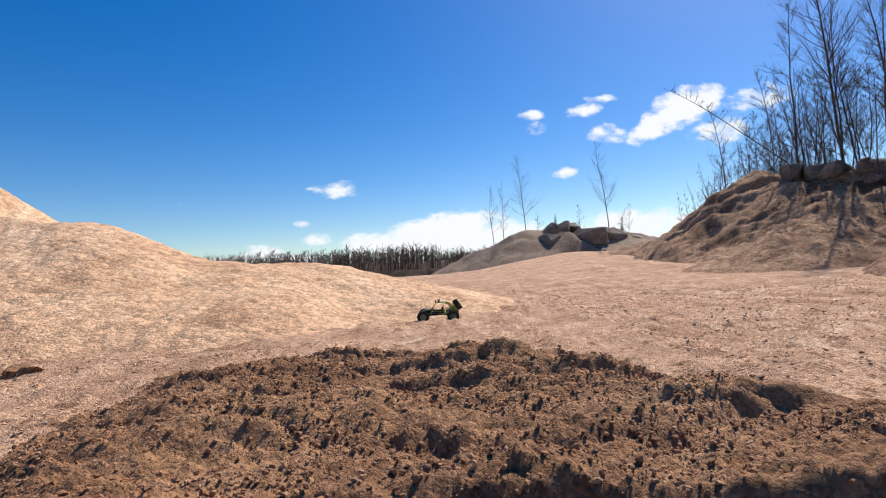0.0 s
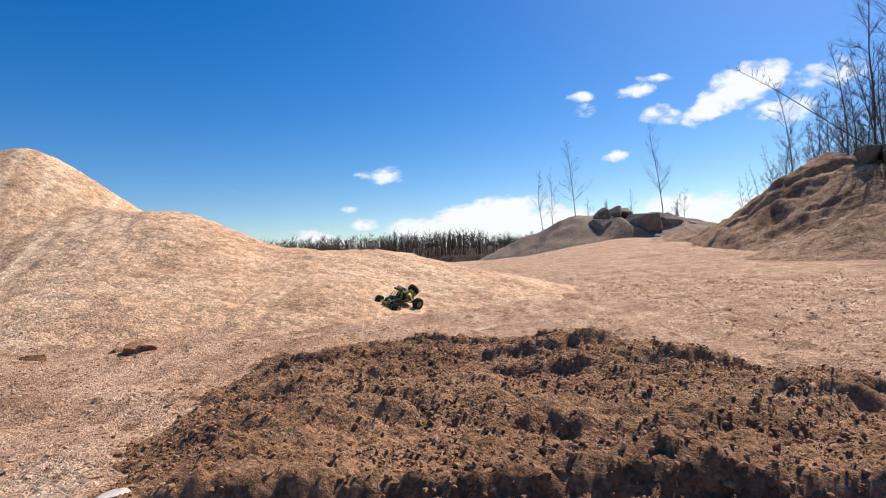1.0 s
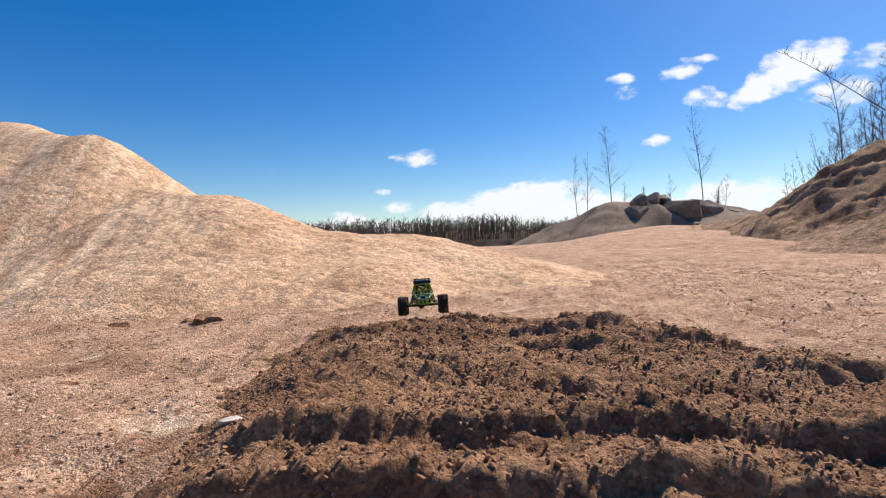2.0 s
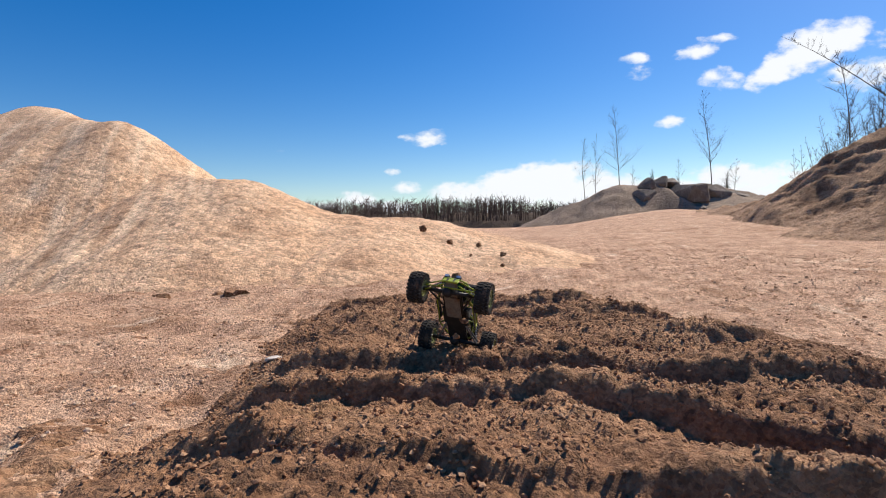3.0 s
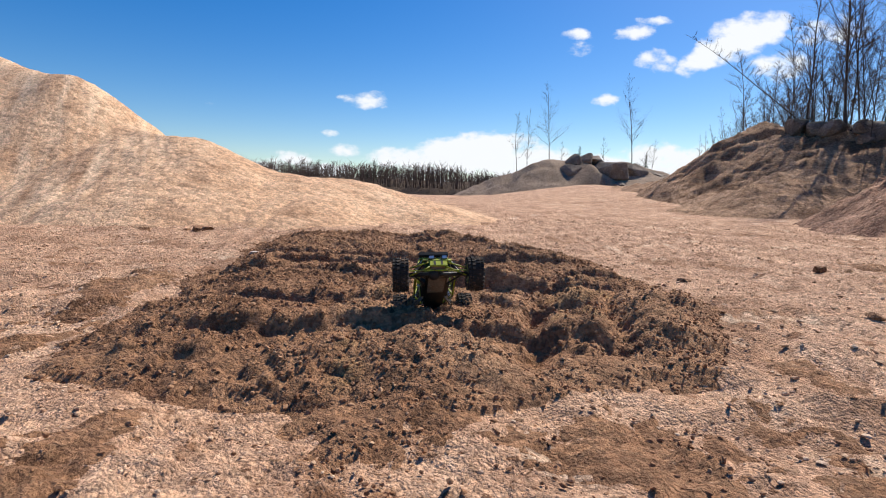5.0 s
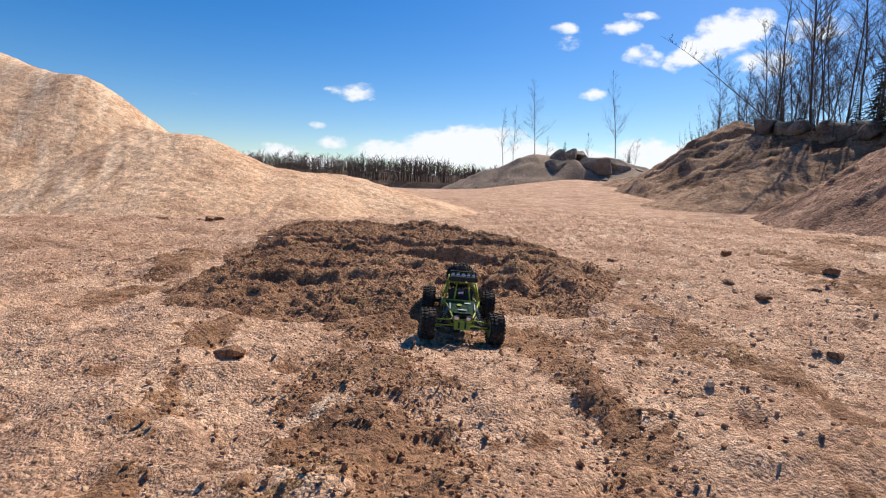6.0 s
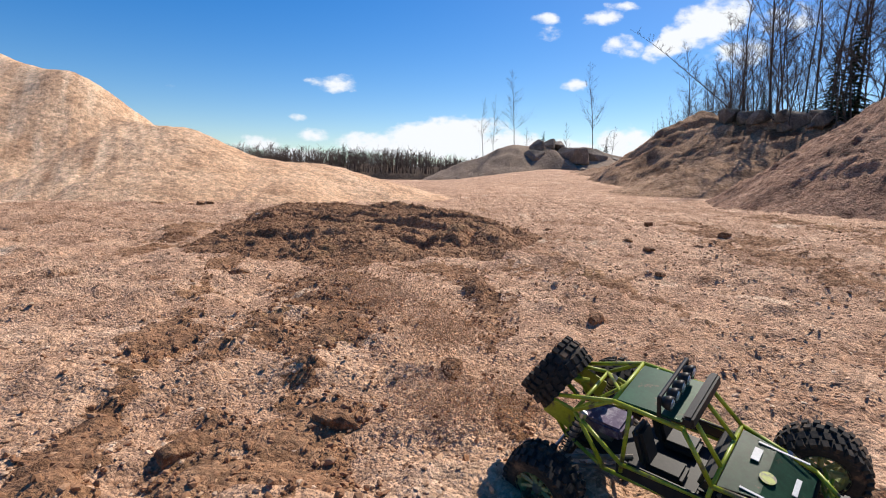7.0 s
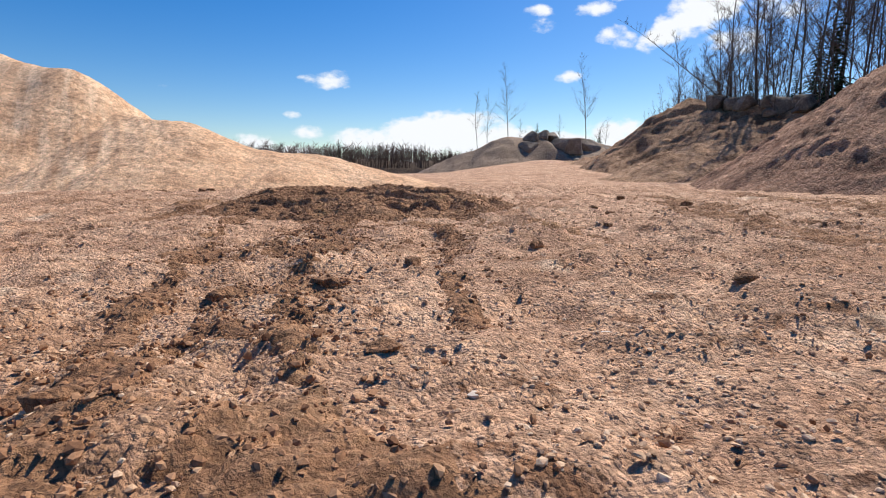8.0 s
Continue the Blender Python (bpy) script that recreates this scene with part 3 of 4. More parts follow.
# tube cage: each tube run is a part
for run in ([(0.195, 0.030, 0.088), (0.155, 0.046, 0.112), (0.062, 0.066, 0.128), (0.020, 0.052, 0.188), (-0.075, 0.052, 0.192), (-0.135, 0.056, 0.150), (-0.195, 0.046, 0.150)],
            [(0.150, 0.040, 0.070), (0.070, 0.070, 0.082), (-0.080, 0.074, 0.082), (-0.135, 0.056, 0.150)],
            [(-0.055, 0.074, 0.090), (-0.050, 0.052, 0.191)],
            [(0.062, 0.066, 0.128), (0.055, 0.071, 0.084)],
            [(-0.195, 0.046, 0.150), (-0.160, 0.044, 0.085), (-0.080, 0.074, 0.082)],
            [(-0.075, 0.052, 0.192), (-0.195, 0.046, 0.150)],
            [(0.062, 0.030, 0.131), (0.022, 0.022, 0.188)],
            [(0.060, 0.070, 0.105), (-0.055, 0.074, 0.105), (-0.120, 0.060, 0.140)]):
    for points in both(run):
        bm = bmesh.new()
        add_path(bm, points, 0.0032)
        part("cage_tube", bm, lime, buggy, smooth=True)
for run in ([(0.020, 0.052, 0.188), (0.020, -0.052, 0.188)], [(-0.075, 0.052, 0.192), (-0.075, -0.052, 0.192)], [(0.062, 0.066, 0.128), (0.062, -0.066, 0.128)],
            [(-0.195, 0.046, 0.150), (-0.195, -0.046, 0.150)], [(-0.135, 0.056, 0.150), (-0.135, -0.056, 0.150)], [(0.195, 0.030, 0.088), (0.195, -0.030, 0.088)],
            [(-0.050, 0.052, 0.191), (-0.135, -0.056, 0.150)], [(-0.050, -0.052, 0.191), (-0.135, 0.056, 0.150)], [(-0.160, 0.044, 0.085), (-0.160, -0.044, 0.085)]):
    bm = bmesh.new()
    add_path(bm, run, 0.0030)
    part("cage_tube", bm, lime, buggy, smooth=True)
# chassis and skid plate
bm = bmesh.new()
add_box(bm, (0.30, 0.076, 0.016), (0, 0, 0.071), bevel=0.004)
add_box(bm, (0.10, 0.10, 0.012), (-0.01, 0, 0.075), bevel=0.003)
chassis = part("chassis", bm, black, buggy)
bm = bmesh.new()
add_box(bm, (0.12, 0.060, 0.005), (0.06, 0, 0.0605), bevel=0.002)
add_box(bm, (0.06, 0.046, 0.005), (0.155, 0, 0.0685), (0, -18, 0), bevel=0.002)
for x in (0.02, 0.06, 0.10):
    for y in (-0.02, 0.02):
        add_tube(bm, (x, y, 0.0565), (x, y, 0.060), 0.0028, 0.0028, 6)
part("skid_plate", bm, plate_grey, buggy, "scuffed grey skid plate")
# lime front plate with dark slots
bm = bmesh.new()
add_box(bm, (0.006, 0.060, 0.040), (0.198, 0, 0.079), (0, -28, 0), bevel=0.002)
bumper = part("bumper_plate", bm, lime, buggy, "lime front plate with dark slots")
for y in (-0.012, 0.012):
    bm = bmesh.new()
    add_box(bm, (0.004, 0.009, 0.024), (0.2015, y, 0.0765), (0, -28, 0), bevel=0.001)
    part("slot", bm, black, bumper)
# hood, side panels, roof
bm = bmesh.new()
for y0, y1 in ((-0.045, 0.045),):
    vs = [bm.verts.new(c) for c in ((0.158, -0.040, 0.108), (0.158, 0.040, 0.108), (0.066, 0.060, 0.127), (0.066, -0.060, 0.127), (0.110, -0.050, 0.124), (0.110, 0.050, 0.124))]
    bm.faces.new((vs[0], vs[1], vs[5], vs[4]))
    bm.faces.new((vs[4], vs[5], vs[2], vs[3]))
bmesh.ops.solidify(bm, geom=bm.faces[:], thickness=0.004)
hood = part("hood", bm, green, buggy, "glossy dark green hood")
for x, y, wx, wy, tz in ((0.092, 0.020, 0.010, 0.024, 0.1280), (0.118, 0.046, 0.060, 0.003, 0.1235), (0.118, -0.046, 0.060, 0.003, 0.1235), (0.142, 0.0, 0.006, 0.030, 0.1165)):
    bm = bmesh.new()
    add_box(bm, (wx, wy, 0.0012), (x, y, tz), (0, 7, 0))
    part("decal_bar", bm, white_print, hood, "plain white decal bar")
bm = bmesh.new()
bmesh.ops.create_cone(bm, cap_ends=True, segments=16, radius1=0.010, radius2=0.010, depth=0.0012, matrix=pose(0.112, -0.012, 0.1252, 0, 9, 0))
part("decal_disc", bm, lime, hood, "round lime decal")
for s in (-1, 1):
    bm = bmesh.new()
    add_box(bm, (0.125, 0.004, 0.030), (0.0, s * 0.0715, 0.094), (s * 6, 0, 0), bevel=0.001)
    part("side_panel", bm, black, buggy)
    bm = bmesh.new()
    add_box(bm, (0.085, 0.004, 0.026), (0.112, s * 0.052, 0.098), (0, 10, -s * 14), bevel=0.001)
    part("fender_panel", bm, black, buggy)
    bm = bmesh.new()
    add_box(bm, (0.055, 0.003, 0.040), (-0.165, s * 0.047, 0.126), (0, 20, 0), bevel=0.001)
    part("rear_panel", bm, lime, buggy)
bm = bmesh.new()
add_box(bm, (0.088, 0.096, 0.004), (-0.028, 0, 0.1925), (0, -2, 0), bevel=0.0015)
roof = part("roof", bm, green, buggy, "dark green roof panel")
# light bar and round lamps on the roof
bm = bmesh.new()
add_box(bm, (0.014, 0.112, 0.018), (0.026, 0, 0.203), (0, -8, 0), bevel=0.003)
light_bar = part("light_bar", bm, black, buggy, "black roof light bar")
bm = bmesh.new()
add_path(bm, [(-0.012, 0.050, 0.195), (-0.012, 0.050, 0.224), (-0.012, -0.050, 0.224), (-0.012, -0.050, 0.195)], 0.003)
rack = part("lamp_rack", bm, black, buggy)
for k in range(5):
    y = -0.040 + 0.020 * k
    bm = bmesh.new()
    add_lathe(bm, [(0.0005, -0.006), (0.006, -0.006), (0.0098, 0.002), (0.0098, 0.008), (0.0085, 0.008), (0.0082, 0.0065)], 14)
    bmesh.ops.transform(bm, matrix=pose(-0.006, y, 0.212, 0, 0, -90), verts=bm.verts)
    lamp = part("roof_lamp", bm, black, buggy, smooth=True)
    bm = bmesh.new()
    bmesh.ops.create_uvsphere(bm, u_segments=12, v_segments=6, radius=0.0082, matrix=pose(0.0005, y, 0.212) @ Matrix.Diagonal((0.35, 1, 1, 1)))
    part("lens", bm, lens_glass, lamp, "clear lamp lens", smooth=True)
for y in (-0.022, 0.022):
    bm = bmesh.new()
    add_box(bm, (0.012, 0.020, 0.014), (0.190, y, 0.101), bevel=0.003)
    head = part("headlight", bm, black, buggy)
    bm = bmesh.new()
    add_box(bm, (0.004, 0.016, 0.010), (0.197, y, 0.101), bevel=0.001)
    part("lens", bm, lens_glass, head, "clear lamp lens")
# seats, electronics
for y in (-0.030, 0.030):
    bm = bmesh.new()
    add_box(bm, (0.050, 0.038, 0.016), (-0.005, y, 0.088), bevel=0.005)
    add_box(bm, (0.016, 0.038, 0.062), (-0.038, y, 0.118), (0, -14, 0), bevel=0.006)
    part("seat", bm, black, buggy, smooth=False)
bm = bmesh.new()
add_box(bm, (0.020, 0.110, 0.026), (0.052, 0, 0.112), (0, 20, 0), bevel=0.005)
part("dashboard", bm, black, buggy)
bm = bmesh.new()
add_box(bm, (0.070, 0.050, 0.022), (-0.112, 0, 0.104), bevel=0.004)
part("battery", bm, purple, buggy, "purple and white wrapped battery")
bm = bmesh.new()
add_tube(bm, (-0.095, 0.0, 0.085), (-0.155, 0.0, 0.085), 0.018, 0.018, 16)
part("motor", bm, steel, buggy)
# axles, links, shock absorbers
for x in (WB, -WB):
    bm = bmesh.new()
    add_tube(bm, (x, -TR + 0.02, WR), (x, TR - 0.02, WR), 0.0075, 0.0075, 10)
    bmesh.ops.create_uvsphere(bm, u_segments=12, v_segments=8, radius=0.021, matrix=Matrix.Translation((x, -0.012, WR)))
    part("axle", bm, black, buggy, smooth=True)
    for s in (-1, 1):
        inner = 0.062 if x > 0 else -0.055
        for dz, yy in ((0.062, 0.040), (0.078, 0.030)):
            bm = bmesh.new()
            add_tube(bm, (inner, s * yy, dz + 0.004), (x * 0.98, s * (TR - 0.045), dz - 0.006), 0.0036, 0.0036, 8)
            part("link_arm", bm, black if x > 0 and dz < 0.07 else plate_grey, buggy)
        top = Vector((x * 0.80, s * 0.050, 0.148 if x < 0 else 0.120))
        foot = Vector((x * 0.99, s * (TR - 0.048), WR + 0.008))
        bm = bmesh.new()
        add_tube(bm, top, foot, 0.0028, 0.0028, 8)
        add_tube(bm, top, top.lerp(foot, 0.5), 0.0062, 0.0062, 10)
        shock = part("shock_absorber", bm, steel, buggy)
        bm = bmesh.new()
        way = foot - top
        side = way.cross(Vector((0, 1, 0.3))).normalized()
        up = way.cross(side).normalized()
        last = None
        for k in range(57):
            a = k * 2 * math.pi / 8
            p = top + way * (0.12 + 0.76 * k / 56) + (side * math.cos(a) + up * math.sin(a)) * 0.0085
            if last is not None:
                add_tube(bm, last, p, 0.0013, 0.0013, 4)
            last = p
        part("spring", bm, black, shock, "black coil spring")
    bm = bmesh.new()
    add_tube(bm, (x + (0.018 if x > 0 else -0.018), -TR + 0.03, WR + 0.006), (x + (0.018 if x > 0 else -0.018), TR - 0.03, WR + 0.006), 0.0026, 0.0026, 8)
    part("steering_rod", bm, lime if x > 0 else steel, buggy)
# lime outer links seen in front of the front axle
for s in (-1, 1):
    bm = bmesh.new()
    add_tube(bm, (0.178, s * 0.030, 0.092), (0.160, s * (TR - 0.030), 0.078), 0.0026, 0.0026, 8)
    add_tube(bm, (0.178, s * 0.028, 0.074), (0.160, s * (TR - 0.030), 0.050), 0.0026, 0.0026, 8)
    part("front_arm", bm, lime, buggy, smooth=True)
wheels = [wheel(buggy, (x, y, WR)) for x in (WB, -WB) for y in (TR, -TR)]
spare = wheel(buggy, (-0.198, 0, 0.162), (90, 0, 0), "spare_wheel")
spare.matrix_basis = pose(-0.198, 0, 0.162) @ pose(0, 0, 0, 0, -55, 0) @ pose(0, 0, 0, 90, 0, 0)
bm = bmesh.new()
add_path(bm, [(-0.150, 0.02, 0.150), (-0.192, 0.0, 0.158), (-0.150, -0.02, 0.150)], 0.004)
part("spare_bracket", bm, lime, buggy)

# ================= rocks =================
def rock_mesh(size, seed, corners=18, sub=2):
    """A broken angular block: the hull of scattered corners, roughened."""
    rnd = random.Random(seed)
    bm = bmesh.new()
    for k in range(corners):
        v = Vector((rnd.gauss(0, 1), rnd.gauss(0, 1), rnd.gauss(0, 1))).normalized() * rnd.uniform(0.85, 1.1)
        v = v / max(abs(v.x), abs(v.y), abs(v.z)) ** 0.75
        bm.verts.new((v.x * size[0], v.y * size[1], v.z * size[2]))
    made = bmesh.ops.convex_hull(bm, input=bm.verts[:])
    bmesh.ops.delete(bm, geom=[g for g in made["geom_interior"] if isinstance(g, bmesh.types.BMVert)], context="VERTS")
    small = min(size)
    bmesh.ops.bevel(bm, geom=bm.edges[:], offset=small * 0.06, segments=1, affect="EDGES")
    for v in bm.verts:
        v.co += v.normal * small * 0.08 * noise.noise(v.co / small * 1.7 + Vector((seed, 0, 0)))
    return bm


def floor_of(x, y):
    """The height of the topmost surface at a place."""
    p = np.array([float(x)]), np.array([float(y)])
    z = [ground_height(*p)[0], left_height(*p)[0] if x < 1 else -9, right_height(*p)[0] if x > 6 and y > 9 else -9, heap_height(*p)[0] if x > 7 else -9,
         pile_height(*p)[0] if y > 44 and x > -3 else -9]
    if mound_inside(*p)[0] > -0.05:
        z.append(mound_height(*p)[0])
    return max(z)


def rock(x, y, size, seed, label, mat=None, name="boulder", group="", turn=0.0, sink=0.35, z=None):
    ob = part(name, rock_mesh(size, seed), mat or boulder_rock)
    ob.matrix_basis = pose(x, y, (floor_of(x, y) if z is None else z) + size[2] * (0.75 - sink), 0, 0, turn)
    return tagged(ob, label, "boulder" if name == "boulder" else "clod", group)


# blocks on the distant rubble heap
for x, y, z, sx, sy, sz, seed in ((11.4, 52.6, 4.45, 0.85, 0.8, 0.95, 1), (12.6, 53.2, 4.7, 1.0, 0.8, 0.75, 2), (10.7, 52.0, 3.3, 1.5, 0.9, 0.8, 3), (14.9, 52.0, 3.6, 2.2, 1.2, 1.0, 4), (17.6, 53.0, 3.4, 1.5, 1.3, 1.3, 5),
                            (13.7, 54, 4.6, 1.1, 1.0, 0.7, 6), (16.1, 52.0, 2.6, 1.1, 0.9, 0.6, 7), (15.4, 50.2, 1.9, 0.75, 0.6, 0.42, 8), (19.8, 53.5, 3.1, 1.3, 1.0, 0.7, 9), (21.5, 54.0, 2.7, 1.0, 1.0, 0.6, 10), (9.6, 52.0, 2.9, 0.7, 0.7, 0.5, 12)):
    rock(x, y, (sx, sy, sz), seed, "large dark broken boulder on a rubble heap", group="boulders on the rubble heap", turn=seed * 40, z=z - sz * 0.75)
# boulders and root clumps along the top of the bank
rnd = random.Random(5)
for x, y, s in ((15.2, 19.6, 0.42), (15.9, 18.9, 0.50), (16.3, 18.2, 0.62), (16.5, 17.3, 0.52), (17.0, 17.9, 0.58), (15.1, 20.6, 0.55), (14.5, 20.9, 0.50), (17.4, 16.4, 0.45), (16.7, 16.6, 0.34), (17.9, 17.0, 0.5),
                (16.0, 20.2, 0.45), (18.3, 16.0, 0.55), (15.6, 18.3, 0.28), (16.2, 17.4, 0.26), (17.2, 15.4, 0.40)):
    rock(x, y, (s * rnd.uniform(0.8, 1.4), s * rnd.uniform(0.7, 1.1), s * rnd.uniform(0.6, 0.9)), rnd.randint(20, 900), "grey boulder at the top of an earth bank", group="boulders on the bank", turn=rnd.uniform(0, 360))


# ================= trees =================
def tube_into(verts, faces, points, radii, sides):
    """Adds a tapering tube along points to lists of vertices and faces."""
    start = len(verts)
    for k, (p, r) in enumerate(zip(points, radii)):
        way = (points[min(k + 1, len(points) - 1)] - points[max(k - 1, 0)]).normalized()
        side = way.orthogonal().normalized()
        up = way.cross(side)
        for j in range(sides):
            a = 2 * math.pi * j / sides
            verts.append(p + (side * math.cos(a) + up * math.sin(a)) * r)
    for k in range(len(points) - 1):
        for j in range(sides):
            a, b = start + k * sides + j, start + k * sides + (j + 1) % sides
            faces.append((a, b, b + sides, a + sides))


def listed(name, verts, faces, mat, parent=None):
    me = bpy.data.meshes.new(name)
    me.from_pydata([tuple(v) for v in verts], [], faces)
    me.materials.append(mat)
    me.polygons.foreach_set("use_smooth", np.ones(len(me.polygons), bool))
    ob = new(name, me)
    ob.parent = parent
    return ob


def limb(rnd, start, way, length, radius, steps, bend, lift):
    points, radii, p, d = [start], [radius], start.copy(), way.normalized()
    for k in range(steps):
        d = (d + Vector((rnd.gauss(0, bend), rnd.gauss(0, bend), rnd.gauss(0, bend) + lift))).normalized()
        p = p + d * (length / steps)
        points.append(p)
        radii.append(radius * (1 - 0.85 * (k + 1) / steps))
    return points, radii


def bare_tree(height, seed, lean=(0.0, 0.0), spread_out=0.30, limbs=26, low=0.30, name="bare_tree", twigs=17):
    """A leafless broad-leaved tree: tapered trunk, limbs, and twigs."""
    rnd = random.Random(seed)
    tree = new(name)
    tv, tf, cv, cf = [], [], [], []
    way = Vector((lean[0], lean[1], 1.0))
    points, radii = limb(rnd, Vector((0, 0, -0.3)), way, height / max(way.normalized().z, 0.5) * (1.0 if way.normalized().z > 0.6 else 0.8), height * 0.0044 + 0.009, 12, 0.035, 0.01 if lean == (0.0, 0.0) else -0.02)
    tube_into(tv, tf, points, radii, 7)
    for k in range(limbs):
        u = low + (0.97 - low) * (k + rnd.random()) / limbs
        at = u * (len(points) - 1)
        i = min(int(at), len(points) - 2)
        p = points[i].lerp(points[i + 1], at - i)
        r = radii[i] * 0.42
        a = rnd.uniform(0, 2 * math.pi)
        out = Vector((math.cos(a), math.sin(a), rnd.uniform(0.5, 1.3)))
        length = height * spread_out * (1.15 - u) * rnd.uniform(0.6, 1.2)
        bp, br = limb(rnd, p, out, length, max(r, 0.0062), 5, 0.13, 0.06)
        tube_into(cv, cf, bp, br, 4)
        for j in range(twigs):
            q = rnd.uniform(0.25, 1.0) * (len(bp) - 1)
            i2 = min(int(q), len(bp) - 2)
            start = bp[i2].lerp(bp[i2 + 1], q - i2)
            d = (bp[i2 + 1] - bp[i2]).normalized() + Vector((rnd.uniform(-1, 1), rnd.uniform(-1, 1), rnd.uniform(-0.2, 0.9))) * 0.8
            qp, qr = limb(rnd, start, d, length * rnd.uniform(0.25, 0.65), max(br[i2] * 0.5, 0.0046), 3, 0.2, 0.05)
            tube_into(cv, cf, qp, qr, 3)
    listed("trunk", tv, tf, bark, tree)
    listed("crown", cv, cf, twig_bark, tree)
    return tree


def spruce(height, seed, name="spruce_tree"):
    """A conifer: a thin trunk with whorls of drooping boughs, each a fan of needle sprays."""
    rnd = random.Random(seed)
    tree = new(name)
    tv, tf, cv, cf = [], [], [], []
    points, radii = limb(rnd, Vector((0, 0, -0.3)), Vector((0, 0, 1)), height, height * 0.012 + 0.01, 8, 0.012, 0.0)
    tube_into(tv, tf, points, radii, 6)
    rings = int(height * 4.5) + 10
    for k in range(rings):
        u = 0.08 + 0.92 * k / rings
        z = height * u - 0.3
        reach = height * 0.20 * (1 - u) ** 0.8 + 0.05
        for j in range(6):
            a = 2 * math.pi * (j + rnd.random()) / 6
            l = reach * rnd.uniform(0.40, 1.30)
            for f in range(9):
                q = (f + 0.6) / 9
                c = Vector((math.cos(a), math.sin(a), 0)) * l * q + Vector((0, 0, z - 0.28 * l * q * q))
                for s in (-1, 1):
                    side = Vector((-math.sin(a), math.cos(a), rnd.uniform(-0.5, 0.1))) * s * l * rnd.uniform(0.14, 0.30) * (1.15 - q)
                    tip = Vector((math.cos(a), math.sin(a), rnd.uniform(-0.6, 0.1))) * l * 0.15
                    n = len(cv)
                    cv.extend([c, c + side * 0.55 + tip * 0.2 + Vector((0, 0, 0.02)), c + side + tip, c + tip * 0.7 - Vector((0, 0, 0.012 * height / 4))])
                    cf.append((n, n + 1, n + 2, n + 3))
    listed("trunk", tv, tf, bark, tree)
    listed("crown", cv, cf, needles, tree)
    return tree


def plant(tree, x, y, turn=0.0, sink=0.0, z=None):
    tree.matrix_basis = pose(x, y, (floor_of(x, y) if z is None else z) - sink, 0, 0, turn)
    return tree


BARE = "leafless grey tree with fine bare twigs on a slope"
# three lone trees by the rubble heap
for x, y, h, seed, n in ((9.3, 56.0, 9.2, 11, 34), (5.75, 56.0, 7.2, 12, 22), (7.0, 57.5, 7.4, 14, 20), (18.2, 55.5, 10.2, 13, 36)):
    tree = bare_tree(h, seed, spread_out=0.27, limbs=n, low=0.20, twigs=12)
    tagged(plant(tree, x, y), "tall leafless tree beside a rubble heap", "tree", "trees by the rubble heap")
for x, y, h, seed in ((11.0, 58, 4.2, 21), (15.8, 58, 4.8, 22), (21.5, 59, 4.6, 23), (20.2, 58, 4.0, 24)):
    tagged(plant(bare_tree(h, seed, limbs=14, low=0.25), x, y, z=3.0), "small leafless tree behind a rubble heap", "tree", "trees by the rubble heap")
tagged(plant(spruce(3.2, 31), 13.2, 59.0, z=3.6), "small dark spruce behind a rubble heap", "tree", "trees by the rubble heap")
tagged(plant(spruce(3.4, 32), 21.2, 60.0, z=2.8), "small dark spruce behind a rubble heap", "tree", "trees by the rubble heap")
# the woods on the bank
tagged(plant(bare_tree(5.2, 41, lean=(-1.15, 0.0), spread_out=0.22, limbs=30, low=0.25, twigs=10), 16.1, 21.6), "leafless tree leaning far out over the bank", "tree")
tagged(plant(bare_tree(11.5, 42, lean=(-0.10, 0.0), spread_out=0.30, limbs=56, low=0.22, twigs=15), 16.0, 20.0), "tall leafless birch with a dense twiggy crown", "tree", "trees on the bank")
kinds = [bare_tree(h, 50 + i, lean=(random.Random(i).uniform(-0.14, 0.04), 0.02), spread_out=0.24, limbs=40, low=0.20) for i, h in enumerate((9.5, 8.0, 10.5, 7.0, 6.0, 11.5))]
spots = [(16.9, 20.4), (17.4, 21.0), (16.7, 19.0), (18.0, 20.0), (16.9, 17.6), (17.6, 17.2), (17.3, 15.6), (16.6, 14.6), (18.8, 18.5), (19.5, 20.5), (20.2, 18.0), (18.6, 15.6), (19.8, 15.0), (21.2, 16.4),
         (17.2, 23.6), (18.1, 25.0), (17.0, 26.5), (18.6, 28.0), (17.9, 22.6), (19.4, 24.0), (20.5, 22.0), (18.9, 30.5), (17.6, 31.0), (19.9, 27.0), (21.0, 25.0), (18.4, 13.6), (20.4, 13.0), (22.5, 19.5), (23.5, 17.0),
         (16.3, 24.6), (22.4, 22.6), (19.0, 16.9), (21.5, 14.0), (24.0, 15.0), (16.1, 22.9), (20.0, 31.5), (18.2, 33.5), (21.8, 28.5)]
for i, (x, y) in enumerate(spots):
    k = kinds[(3, 4, 1, 0, 2, 5, 0, 1, 2, 5, 0, 3)[i % 12] if y < 23 else (3, 4, 1, 3, 4)[i % 5]]
    one = k if "label" not in k.keys() else copy_thing(k, Matrix.Identity(4))
    tagged(plant(one, x, y, turn=i * 67.0), BARE, "tree", "trees on the bank")
for i, k in enumerate(kinds):
    if "label" not in k.keys():
        tagged(plant(k, 22 + i, 24 + i), BARE, "tree", "trees on the bank")
thin = bare_tree(4.6, 71, spread_out=0.16, limbs=16, low=0.25)
